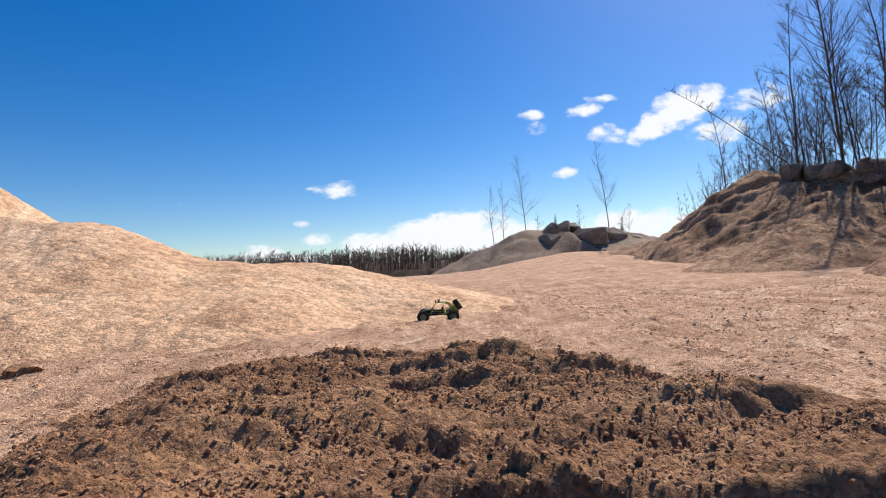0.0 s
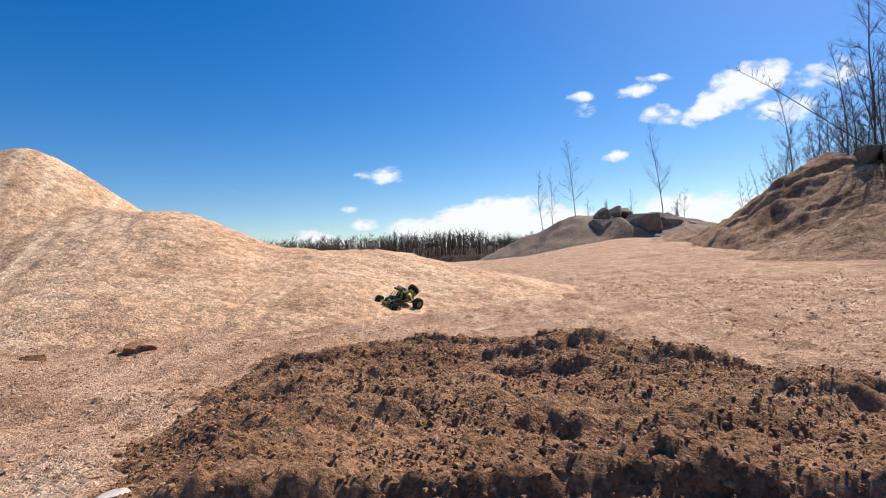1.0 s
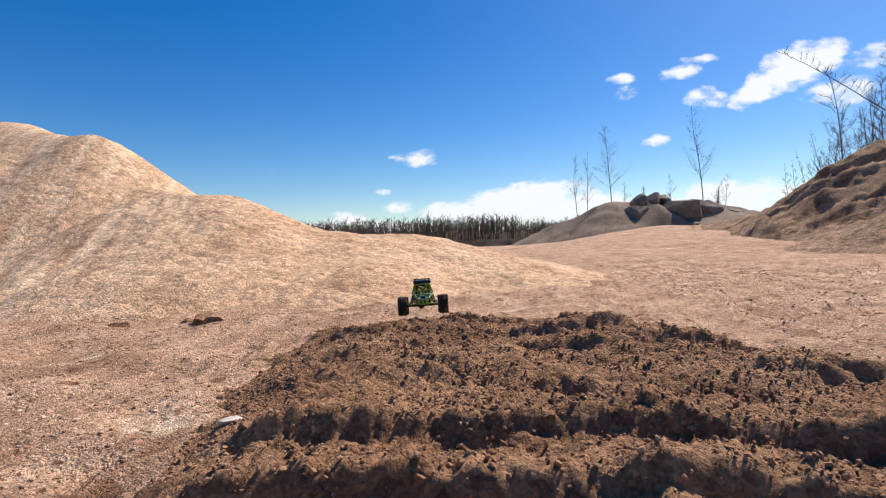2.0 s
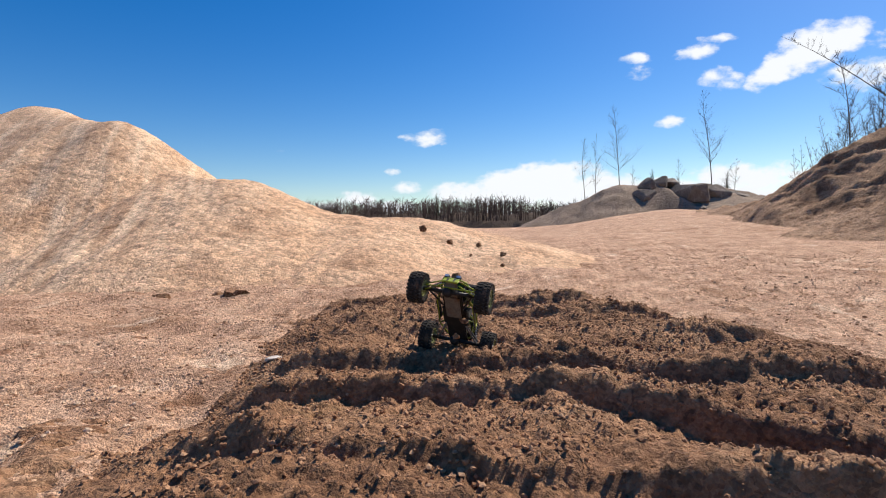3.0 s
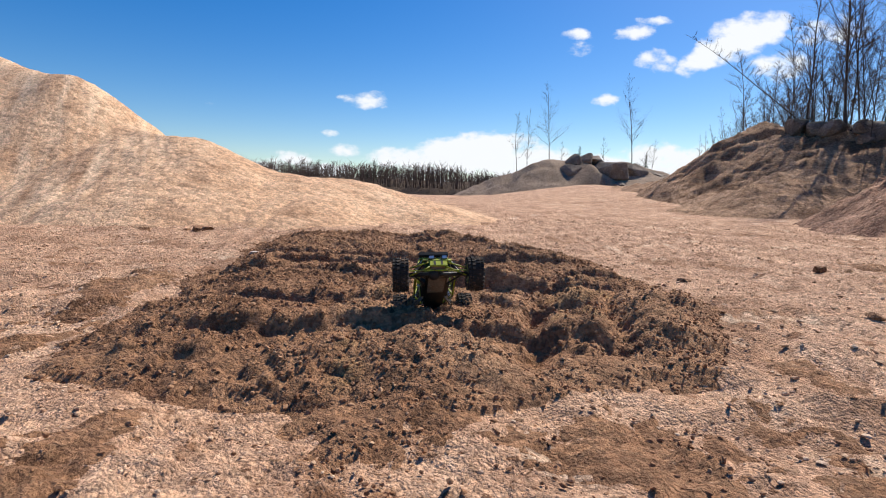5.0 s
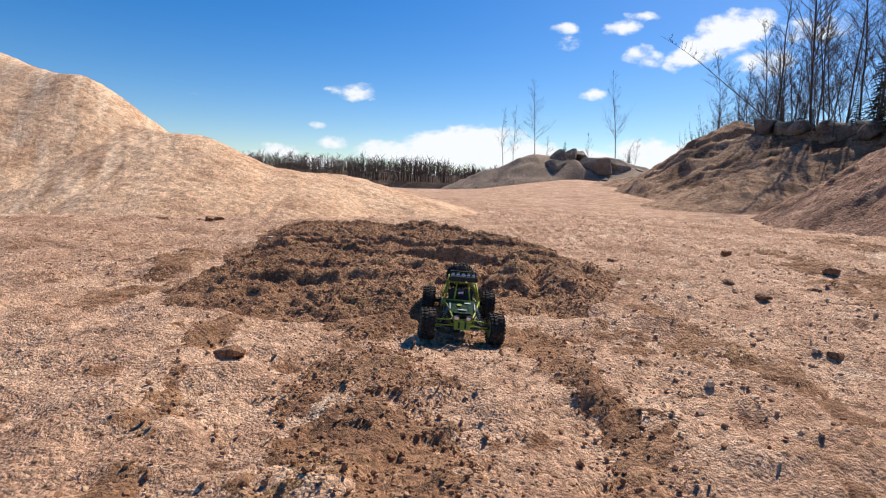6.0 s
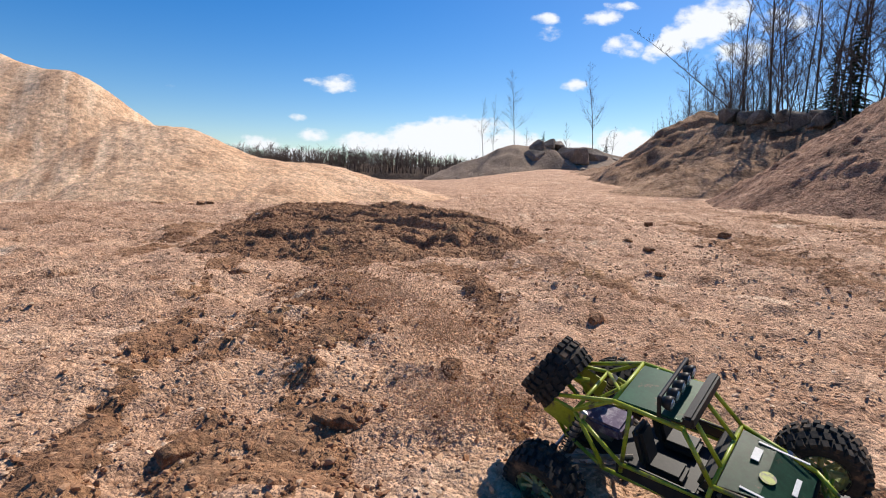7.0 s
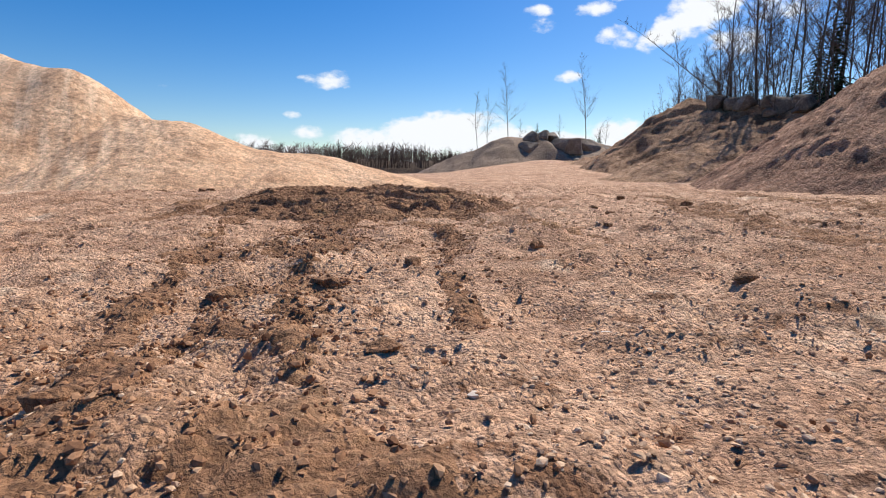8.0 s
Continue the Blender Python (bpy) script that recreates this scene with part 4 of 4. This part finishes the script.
for i, (x, y) in enumerate(((18.6, 39.0), (19.3, 38.0), (19.0, 36.0), (19.9, 36.5), (18.2, 37.0), (20.6, 38.5), (18.0, 35.0), (17.7, 33.0))):
    one = thin if i == 0 else copy_thing(thin, Matrix.Identity(4))
    tagged(plant(one, x, y, turn=i * 91.0), "slender leafless sapling on the end of a bank", "tree", "saplings on the bank")
# a thicket of young stems between the trunks
stems = [bare_tree(h, 171 + i, lean=(l, 0.0), spread_out=0.20, limbs=22, low=0.15, twigs=9) for i, (h, l) in enumerate(((4.2, -0.2), (5.2, 0.1), (3.4, -0.35)))]
pick = random.Random(61)
for i in range(54):
    y = pick.uniform(14.5, 33)
    x = 15.3 + 0.10 * abs(y - 20) + 4.5 * pick.random() ** 1.4
    one = stems[i] if i < 3 else copy_thing(stems[i % 3], Matrix.Identity(4))
    tagged(plant(one, x, y, turn=pick.uniform(-60, 60)), "thin leafless young stem in a thicket on the bank", "tree", "thicket on the bank")
for i, (x, y, h) in enumerate(((17.2, 16.9, 4.4), (16.2, 21.0, 1.9), (18.0, 19.0, 3.4), (16.8, 18.6, 1.7), (19.5, 16.0, 5.0))):
    tagged(plant(spruce(h, 80 + i), x, y, turn=i * 50), "dark green spruce among bare trees", "tree", "spruces on the bank")

# far woods on a low dark rise
rise = sheet("far_rise", np.arange(-75, 60, 1.2), np.arange(76, 130, 1.2), lambda x, y: 3.9 * step(77, 92, y) - 1.2 + 0.5 * fbm(x * 0.1, y * 0.1, 3) + 0.35 * fbm(x * 0.6, y * 0.6, 3) - 1.2 * step(20, 50, x), brush)
tagged(rise, "low rise covered in dry brown brush", "hillside")
wv, wf = [], []
rnd = random.Random(99)
for k in range(2300):
    x, y = rnd.uniform(-60, 46), 84 + 26 * rnd.random() ** 1.3
    h = rnd.uniform(2.3, 3.8) * (1.15 if x < 0 else 0.9)
    base = Vector((x, y, 1.2 - 1.2 * (x > 35)))
    pts, rad = limb(rnd, base, Vector((rnd.uniform(-0.06, 0.06), 0, 1)), h, 0.085, 3, 0.04, 0)
    tube_into(wv, wf, pts, rad, 3)
    for j in range(8):
        q = pts[0].lerp(pts[-1], rnd.uniform(0.25, 0.95))
        a = rnd.uniform(0, 6.28)
        bp, br = limb(rnd, q, Vector((math.cos(a), math.sin(a) * 0.5, 1.1)), h * rnd.uniform(0.12, 0.32), 0.045, 2, 0.15, 0.05)
        tube_into(wv, wf, bp, br, 3)
tagged(listed("far_woods", wv, wf, twig_bark), "far edge of leafless grey-brown woods", "woods", kind="stuff")
for i, (x, y, h) in enumerate(((-16.7, 90, 5.4), (-18.2, 91, 4.4), (-15.7, 92, 3.6), (-19.5, 92, 3.4), (3.5, 95, 4.0), (-3.0, 96, 3.8), (26, 92, 3.4), (29, 90, 3.8), (31, 92, 3.2))):
    tagged(plant(spruce(h, 120 + i), x, y, z=1.2), "dark spruce at the edge of far woods", "tree", "spruces in the far woods")

# ================= clods, stones and gravel =================
for x, y, s, seed in ((0.35, -3.39, 0.036, 1), (0.30, -2.74, 0.030, 2), (0.83, -3.06, 0.034, 3), (0.60, -3.30, 0.036, 4), (0.81, -3.86, 0.024, 5), (1.72, -3.39, 0.030, 6), (0.42, -4.10, 0.026, 7), (2.34, -0.49, 0.036, 8), (2.29, -0.20, 0.03, 9),
                      (-0.13, -1.90, 0.035, 10), (1.33, -2.52, 0.03, 11), (-2.60, 3.14, 0.085, 12), (-2.78, 3.22, 0.06, 13), (-3.10, 2.90, 0.06, 14), (-2.45, 3.05, 0.05, 15), (3.1, 1.4, 0.045, 16), (1.95, -1.6, 0.026, 17), (2.9, -0.1, 0.03, 18), (1.9, 0.9, 0.035, 19), (3.5, 0.6, 0.045, 20)):
    rock(x, y, (s * 1.35, s, s * 0.62), seed + 300, "dark crumbly clod of earth lying on gravel", topsoil, "earth_clod", "clods on the gravel", seed * 37.0)
pale = material("pale_stone", [(0.38, 0.33, 0.28), (0.52, 0.46, 0.40), (0.66, 0.60, 0.54)], 12, 90, 0.85, 0.3, 0.003)
for x, y, s, seed in ((-1.01, 0.89, 0.026, 1), (0.95, -4.0, 0.010, 2), (1.25, -3.7, 0.010, 3), (1.7, -4.0, 0.012, 4)):
    tagged(rock(x, y, (s * 1.3, s, s * 0.4), seed + 400, "flat pale stone on the ground", pale, "stone", "", seed * 50.0), category="stone")

OCTA = np.array([(1, 0, 0), (-1, 0, 0), (0, 1, 0), (0, -1, 0), (0, 0, 1), (0, 0, -1)], float)
OCTA_F = np.array([(0, 2, 4), (2, 1, 4), (1, 3, 4), (3, 0, 4), (2, 0, 5), (1, 2, 5), (3, 1, 5), (0, 3, 5)])
PHI = (1 + 5 ** 0.5) / 2
ICO = np.array([(-1, PHI, 0), (1, PHI, 0), (-1, -PHI, 0), (1, -PHI, 0), (0, -1, PHI), (0, 1, PHI), (0, -1, -PHI), (0, 1, -PHI), (PHI, 0, -1), (PHI, 0, 1), (-PHI, 0, -1), (-PHI, 0, 1)]) / 1.902
ICO_F = np.array([(0, 11, 5), (0, 5, 1), (0, 1, 7), (0, 7, 10), (0, 10, 11), (1, 5, 9), (5, 11, 4), (11, 10, 2), (10, 7, 6), (7, 1, 8), (3, 9, 4), (3, 4, 2), (3, 2, 6), (3, 6, 8), (3, 8, 9), (4, 9, 5), (2, 4, 11), (6, 2, 10), (8, 6, 7), (9, 8, 1)])


def scatter(name, x, y, z, sizes, mat, seed, flat=0.60, sink=0.25, big=0.0035):
    """One mesh of many small angular lumps at the places given; the bigger ones have more faces."""
    rs = np.random.RandomState(seed)
    all_v, all_f, start = [], [], 0
    for shape, shape_f, pick in ((ICO, ICO_F, sizes >= big), (OCTA, OCTA_F, sizes < big)):
        n, k = int(pick.sum()), len(shape)
        if n == 0:
            continue
        sz = sizes[pick]
        v = shape[None] * (1 + 0.32 * rs.uniform(-1, 1, (n, k, 1))) + 0.16 * rs.uniform(-1, 1, (n, k, 3))
        tilt = rs.uniform(-0.7, 0.7, n)[:, None]
        v = np.stack([v[..., 0] * np.cos(tilt) + v[..., 2] * np.sin(tilt), v[..., 1], v[..., 2] * np.cos(tilt) - v[..., 0] * np.sin(tilt)], -1)
        v = v * np.stack([rs.uniform(0.8, 1.4, n), rs.uniform(0.6, 1.1, n), flat * rs.uniform(0.6, 1.3, n)], 1)[:, None]
        a = rs.uniform(0, 2 * np.pi, n)
        c, s = np.cos(a)[:, None], np.sin(a)[:, None]
        v = np.stack([v[..., 0] * c - v[..., 1] * s, v[..., 0] * s + v[..., 1] * c, v[..., 2]], -1) * sz[:, None, None]
        v = v + np.stack([x[pick], y[pick], z[pick] + sz * (flat * 0.8 - sink)], 1)[:, None]
        all_v.append(v.reshape(-1, 3))
        all_f.append((shape_f[None] + start + k * np.arange(n)[:, None, None]).reshape(-1, 3))
        start += n * k
    verts, tris = np.concatenate(all_v), np.concatenate(all_f)
    me = bpy.data.meshes.new(name)
    me.vertices.add(len(verts))
    me.vertices.foreach_set("co", verts.astype(np.float32).ravel())
    me.loops.add(len(tris) * 3)
    me.loops.foreach_set("vertex_index", tris.astype(np.int32).ravel())
    me.polygons.add(len(tris))
    me.polygons.foreach_set("loop_start", np.arange(0, len(tris) * 3, 3, dtype=np.int32))
    me.update(calc_edges=True)
    me.polygons.foreach_set("use_smooth", np.zeros(len(tris), bool))
    me.materials.append(mat)
    return new(name, me)


def island_material(name, stops, roughness=0.9):
    """Lumps that each take one of several shades."""
    m = bpy.data.materials.new(name)
    m.use_nodes = True
    nt = m.node_tree
    b = nt.nodes["Principled BSDF"]
    geo, ramp, tc, grain, mixer = (nt.nodes.new(k) for k in ("ShaderNodeNewGeometry", "ShaderNodeValToRGB", "ShaderNodeTexCoord", "ShaderNodeTexNoise", "ShaderNodeMix"))
    ramp.color_ramp.elements[0].color, ramp.color_ramp.elements[1].color = (*stops[0], 1), (*stops[-1], 1)
    for i, c in enumerate(stops[1:-1]):
        ramp.color_ramp.elements.new((i + 1) / (len(stops) - 1)).color = (*c, 1)
    nt.links.new(geo.outputs["Random Per Island"], ramp.inputs[0])
    grain.inputs["Scale"].default_value, grain.inputs["Detail"].default_value = 300, 3
    nt.links.new(tc.outputs["Object"], grain.inputs["Vector"])
    mixer.data_type, mixer.blend_type = "RGBA", "OVERLAY"
    mixer.inputs["Factor"].default_value = 0.6
    nt.links.new(ramp.outputs[0], mixer.inputs["A"])
    nt.links.new(grain.outputs["Fac"], mixer.inputs["B"])
    nt.links.new(mixer.outputs["Result"], b.inputs["Base Color"])
    b.inputs["Roughness"].default_value = roughness
    b.inputs["Specular IOR Level"].default_value = 0.25
    return m


pebble_mix = island_material("pebble_mix", [(0.26, 0.135, 0.072), (0.50, 0.315, 0.185), (0.60, 0.41, 0.26), (0.38, 0.225, 0.125), (0.70, 0.52, 0.36), (0.48, 0.335, 0.225), (0.30, 0.15, 0.078)])
crumb_mix = island_material("crumb_mix", [(0.20, 0.098, 0.050), (0.30, 0.158, 0.082), (0.38, 0.215, 0.118), (0.25, 0.125, 0.065), (0.46, 0.28, 0.16)])

rs = np.random.RandomState(3)
# gravel on the near floor, denser towards where the camera ends
n = 110000
y = -5.0 + 4.6 * rs.rand(n) ** 1.5
x = 0.85 + (rs.rand(n) - 0.5) * (1.6 + 1.35 * (y + 5.2))
size = 0.0017 + 0.0052 * rs.rand(n) ** 5
ok = (mound_inside(x, y) < 0.05) & (fbm(x * 1.4, y * 1.4, 3) > rs.uniform(-0.55, 0.25, n))
x, y, size = x[ok], y[ok], size[ok]
tagged(scatter("gravel", x, y, ground_height(x, y), size, pebble_mix, 1), "loose tan and grey gravel on the pit floor", "gravel", kind="stuff")
n = 16000
x, y = rs.uniform(-4.2, -0.6, n), rs.uniform(-0.8, 3.8, n)
size = 0.003 + 0.007 * rs.rand(n) ** 4
ok = mound_inside(x, y) < -0.02
x, y, size = x[ok], y[ok], size[ok]
z = np.maximum(ground_height(x, y), left_height(x, y))
tagged(scatter("gravel", x, y, z, size, pebble_mix, 2), "loose tan gravel at the foot of a gravel heap", "gravel", kind="stuff")
n = 16000
x, y = rs.uniform(1.2, 7.5, n), rs.uniform(-2.5, 9, n)
size = 0.004 + 0.010 * rs.rand(n) ** 4
ok = mound_inside(x, y) < -0.02
x, y, size = x[ok], y[ok], size[ok]
tagged(scatter("gravel", x, y, ground_height(x, y), size, pebble_mix, 4), "loose stones on the wheel-worn pit floor", "gravel", kind="stuff")
# crumbs of soil all over the mound and scattered in front of it
n = 125000
x, y = rs.uniform(-1.8, 1.9, n), rs.uniform(-1.7, 3.3, n)
size = 0.0024 + 0.0062 * rs.rand(n) ** 5
ok = (mound_inside(x, y) > -0.14) & (fbm(x * 2.2, y * 4.5, 3) > rs.uniform(-0.5, 0.3, n))
x, y, size = x[ok], y[ok], size[ok]
tagged(scatter("soil_crumbs", x, y, mound_height(x, y), size, crumb_mix, 5, 0.8, 0.25), "loose crumbs of dark topsoil on a mound", "soil", kind="stuff")
n = 75000
y = -4.9 + 3.6 * rs.rand(n)
x = 0.50 + 0.45 * rs.randn(n)
size = 0.0019 + 0.0062 * rs.rand(n) ** 6
near_soil = np.max([spill_amount(x, y, line, wide) for line, wide in NEAR_SPILLS], axis=0)
ok = (mound_inside(x, y) < -0.05) & (near_soil + 0.06 > rs.rand(n))
x, y, size = x[ok], y[ok], size[ok]
tagged(scatter("soil_crumbs", x, y, ground_height(x, y) + 0.004, size, crumb_mix, 6, 0.8, 0.25), "dark soil crumbs strewn over gravel", "soil", kind="stuff")
# dry brush under the trees on the bank
bv, bf = [], []
rnd = random.Random(44)
for k in range(900):
    x, y = rnd.uniform(14.6, 23), rnd.uniform(13, 34)
    if right_height(np.array([x]), np.array([y]))[0] < 3.2:
        continue
    for j in range(3):
        pts, rad = limb(rnd, Vector((x, y, floor_of(x, y) - 0.05)), Vector((rnd.uniform(-0.7, 0.7), rnd.uniform(-0.7, 0.7), 1)), rnd.uniform(0.3, 1.1), 0.012, 3, 0.2, 0.0)
        tube_into(bv, bf, pts, rad, 3)
tagged(listed("dry_brush", bv, bf, twig_bark), "tangle of dry brown brush under the trees", "brush", kind="stuff")

# ================= soil and dust thrown up by the wheels =================
thrown = []
rnd = random.Random(17)


def flight(x, y, t0, vx, vy, vz, spin):
    """Rows of a lump that lies still, flies off at t0 and comes to rest where it lands."""
    z0 = floor_of(x, y) - 0.004
    rows = [(0.0, pose(x, y, z0)), (t0, pose(x, y, z0))]
    air = 2 * vz / 9.81
    for k in range(1, 9):
        u = air * k / 8
        rows.append((t0 + u, (x + vx * u, y + vy * u, z0 + vz * u - 4.905 * u * u, spin * k)))
    end = rows[-1][1]
    zl = floor_of(end[0], end[1]) + 0.002
    out = rows[:2]
    for t, p in rows[2:-1]:
        if p[2] > zl or t - t0 < air / 2:
            out.append((t, pose(p[0], p[1], p[2], p[3], 0, p[3] * 0.6)))
    out.append((rows[-1][0], pose(end[0], end[1], zl, end[3], 0, end[3] * 0.6)))
    out.append((8.0, pose(end[0], end[1], zl, end[3], 0, end[3] * 0.6)))
    return out


for k in range(28):
    t0 = rnd.choice((2.86, 2.94, 3.0, 3.04, 3.1, 3.16))
    s = rnd.uniform(0.006, 0.017)
    ob = part("thrown_clod", rock_mesh((s * 1.2, s, s * 0.8), 700 + k, 12), topsoil)
    tagged(ob, "dark clod of soil thrown up by wheels", "clod", "clods thrown from the mound")
    thrown.append((ob, flight(-0.3 + rnd.uniform(-0.12, 0.2), 0.80 + rnd.uniform(-0.1, 0.15), t0, rnd.uniform(-0.35, 0.55), rnd.uniform(0.1, 1.2), rnd.uniform(2.6, 4.2), rnd.uniform(20, 80))))

dust_mix = island_material("dust", [(0.50, 0.35, 0.23), (0.60, 0.44, 0.30), (0.68, 0.51, 0.36)])
# fine dust lets the sun through
glow_through = dust_mix.node_tree.nodes.new("ShaderNodeBsdfTranslucent")
glow_through.inputs["Color"].default_value = (0.62, 0.45, 0.31, 1)
dust_blend = dust_mix.node_tree.nodes.new("ShaderNodeMixShader")
dust_blend.inputs[0].default_value = 0.55
dust_mix.node_tree.links.new(dust_mix.node_tree.nodes["Principled BSDF"].outputs[0], dust_blend.inputs[1])
dust_mix.node_tree.links.new(glow_through.outputs[0], dust_blend.inputs[2])
dust_mix.node_tree.links.new(dust_blend.outputs[0], dust_mix.node_tree.nodes["Material Output"].inputs["Surface"])


def dust_cloud(seed, n, reach, size):
    """A loose cloud of fine specks, thicker in its middle."""
    r = np.random.RandomState(seed)
    p = r.randn(n, 3) * np.array(reach)
    return scatter("dust_puff", p[:, 0], p[:, 1], np.abs(p[:, 2]), size * r.uniform(0.5, 1.6, n), dust_mix, seed, 0.9, 0.0)


# x, y where it rises, start, drift, how high, number, reach, speck size
for k, (x, y, t0, vx, vy, up, n, reach, size) in enumerate((
        (0.50, -1.85, 6.05, -0.10, 0.16, 0.12, 1300, (0.08, 0.06, 0.06), 0.0017),
        (0.52, -2.10, 6.25, -0.10, 0.16, 0.16, 1600, (0.08, 0.07, 0.07), 0.0017),
        (0.56, -2.35, 6.45, -0.15, 0.10, 0.16, 1600, (0.08, 0.07, 0.06), 0.0017),
        (0.72, -2.85, 6.66, -0.15, 0.20, 0.13, 2600, (0.07, 0.07, 0.06), 0.0016),
        (0.84, -3.02, 6.82, -0.18, 0.22, 0.12, 4200, (0.05, 0.06, 0.05), 0.0015),
        (0.90, -3.28, 6.84, -0.30, 0.10, 0.06, 4200, (0.09, 0.06, 0.04), 0.0016),
        (1.17, -3.34, 6.98, 0.05, 0.10, 0.07, 5000, (0.05, 0.11, 0.035), 0.0014),
        (1.36, -3.73, 7.12, 0.12, 0.08, 0.07, 6500, (0.09, 0.09, 0.032), 0.0013),
        (1.50, -3.80, 7.20, 0.05, 0.08, 0.09, 9000, (0.10, 0.13, 0.040), 0.0013),
        (0.05, 5.32, 0.0, 0.4, 0.0, 0.05, 900, (0.12, 0.04, 0.02), 0.0035))):
    ob = tagged(dust_cloud(900 + k, n, reach, size), "puff of pale dust rising behind the wheels", "dust", "dust puffs")
    z0 = floor_of(x, y) - up - reach[2] * 3.2
    rows = [(0.0, pose(x, y, z0))]
    if t0 > 0:
        rows.append((t0, pose(x, y, z0)))
    top = floor_of(x, y)
    rows += [(t0 + 0.10, pose(x + vx * 0.1, y + vy * 0.1, top - 0.01)), (t0 + 0.35, pose(x + vx * 0.35, y + vy * 0.35, top + up * 0.7)),
             (t0 + 0.55, pose(x + vx * 0.5, y + vy * 0.5, top + up * 0.3)), (min(t0 + 0.8, 7.9), pose(x + vx * 0.8, y + vy * 0.8, z0)), (8.0, pose(x + vx * 0.8, y + vy * 0.8, z0))]
    thrown.append((ob, sorted(rows, key=lambda r: r[0])))

# ================= what moves =================
# the buggy: t, x, y, z, roll, pitch, heading (degrees)
DRIVE = [
    (0.0, -0.069, 5.332, -0.012, -2, -1, 179),
    (0.2, -0.325, 5.600, 0.001, -2, -3, 186),
    (0.5, -0.743, 5.450, 0.060, -14, -6, 208),
    (0.8, -1.018, 5.265, 0.052, -17, -1, 226),
    (1.0, -1.157, 5.080, 0.055, -17, 4, 234),
    (1.3, -1.169, 4.383, 0.025, -6, 5, 255),
    (1.5, -1.134, 3.873, 0.010, -2, 5, 270),
    (1.7, -0.990, 3.454, 0.013, 0, 1, 274),
    (2.0, -0.82, 2.80, 0.105, 2, -6, 281),
    (2.4, -0.60, 2.02, 0.085, -3, 3, 284),
    (2.8, -0.405, 1.251, 0.053, -2, 2, 284),
    (2.9, -0.350, 1.080, 0.110, -7, -24, 279),
    (3.0, -0.299, 0.918, 0.191, -12, -47, 272),
    (3.1, -0.248, 0.808, 0.275, -8, -64, 276),
    (3.3, -0.187, 0.646, 0.276, 5, -66, 291),
    (3.5, -0.092, 0.431, 0.231, 21, -68, 299),
    (3.6, -0.045, 0.310, 0.178, 16, -54, 304),
    (3.7, 0.003, 0.240, 0.132, 12, -32, 308),
    (3.8, 0.010, 0.280, 0.088, 5, 0, 307),
    (4.0, 0.080, 0.020, 0.082, 10, -3, 299),
    (4.2, 0.157, 0.010, 0.080, 8, 7, 286),
    (4.4, 0.165, -0.110, 0.080, 3, -8, 284),
    (4.5, 0.214, -0.280, 0.126, 2, -15, 281),
    (4.6, 0.258, -0.510, 0.137, -1, -50, 275),
    (4.7, 0.292, -0.613, 0.144, 1, -58, 276),
    (4.9, 0.325, -0.700, 0.125, 2, -48, 277),
    (5.1, 0.370, -0.780, 0.085, 2, -20, 276),
    (5.3, 0.430, -0.860, 0.070, 0, 6, 273),
    (5.6, 0.500, -0.990, 0.060, 2, 14, 271),
    (5.8, 0.554, -1.110, 0.026, 2, 12, 271),
    (6.0, 0.586, -1.430, -0.004, -3, 4, 272),
    (6.2, 0.622, -1.820, 0.004, 0, 4, 276),
    (6.4, 0.686, -2.210, 0.008, 8, 2, 290),
    (6.5, 0.745, -2.390, 0.012, 13, -1, 300),
    (6.6, 0.829, -2.600, 0.012, 13, -1, 304),
    (6.7, 0.880, -2.880, 0.008, 6, 0, 307),
    (6.8, 0.942, -3.130, 0.002, 2, 3, 310),
    (6.9, 1.035, -3.335, -0.006, 11, 3, 313),
    (7.0, 1.157, -3.520, -0.012, 17, 3, 317),
    (7.1, 1.335, -3.620, -0.004, 18, 3, 322),
    (7.2, 1.600, -3.720, 0.0, 10, 1, 330),
    (7.4, 2.20, -3.92, 0.0, 2, 0, 340),
    (7.7, 3.30, -4.25, 0.004, -1, 0, 350),
    (8.0, 4.50, -4.40, 0.004, 0, 0, 352),
]
# front wheels' steering: t, degrees to the left
STEER = [(0.0, 8), (0.5, 20), (1.3, 18), (1.7, 0), (2.8, -4), (3.3, 0), (3.8, -14), (4.2, -6), (4.7, 0), (5.8, 0), (6.2, 14), (6.5, 22), (6.8, 14), (7.2, 10), (8.0, 0)]


def motions():
    walk(buggy, [(t, pose(x, y, z, roll, pitch, turn)) for t, x, y, z, roll, pitch, turn in DRIVE])
    spin, rows = 0.0, [[], [], [], []]
    for k in range(241):
        t = k / 30
        steer = float(np.interp(t, [s[0] for s in STEER], [s[1] for s in STEER]))
        for i, (x, y) in enumerate(((WB, TR), (WB, -TR), (-WB, TR), (-WB, -TR))):
            rows[i].append((t, pose(x, y, WR) @ pose(0, 0, 0, 0, 0, steer if x > 0 else 0) @ pose(0, 0, 0, 0, spin + i * 11, 0)))
        spin += 47.0 if t < 6.9 else 70.0
    for w, r in zip(wheels, rows):
        walk(w, r)
    for ob, r in thrown:
        walk(ob, r)


motions()
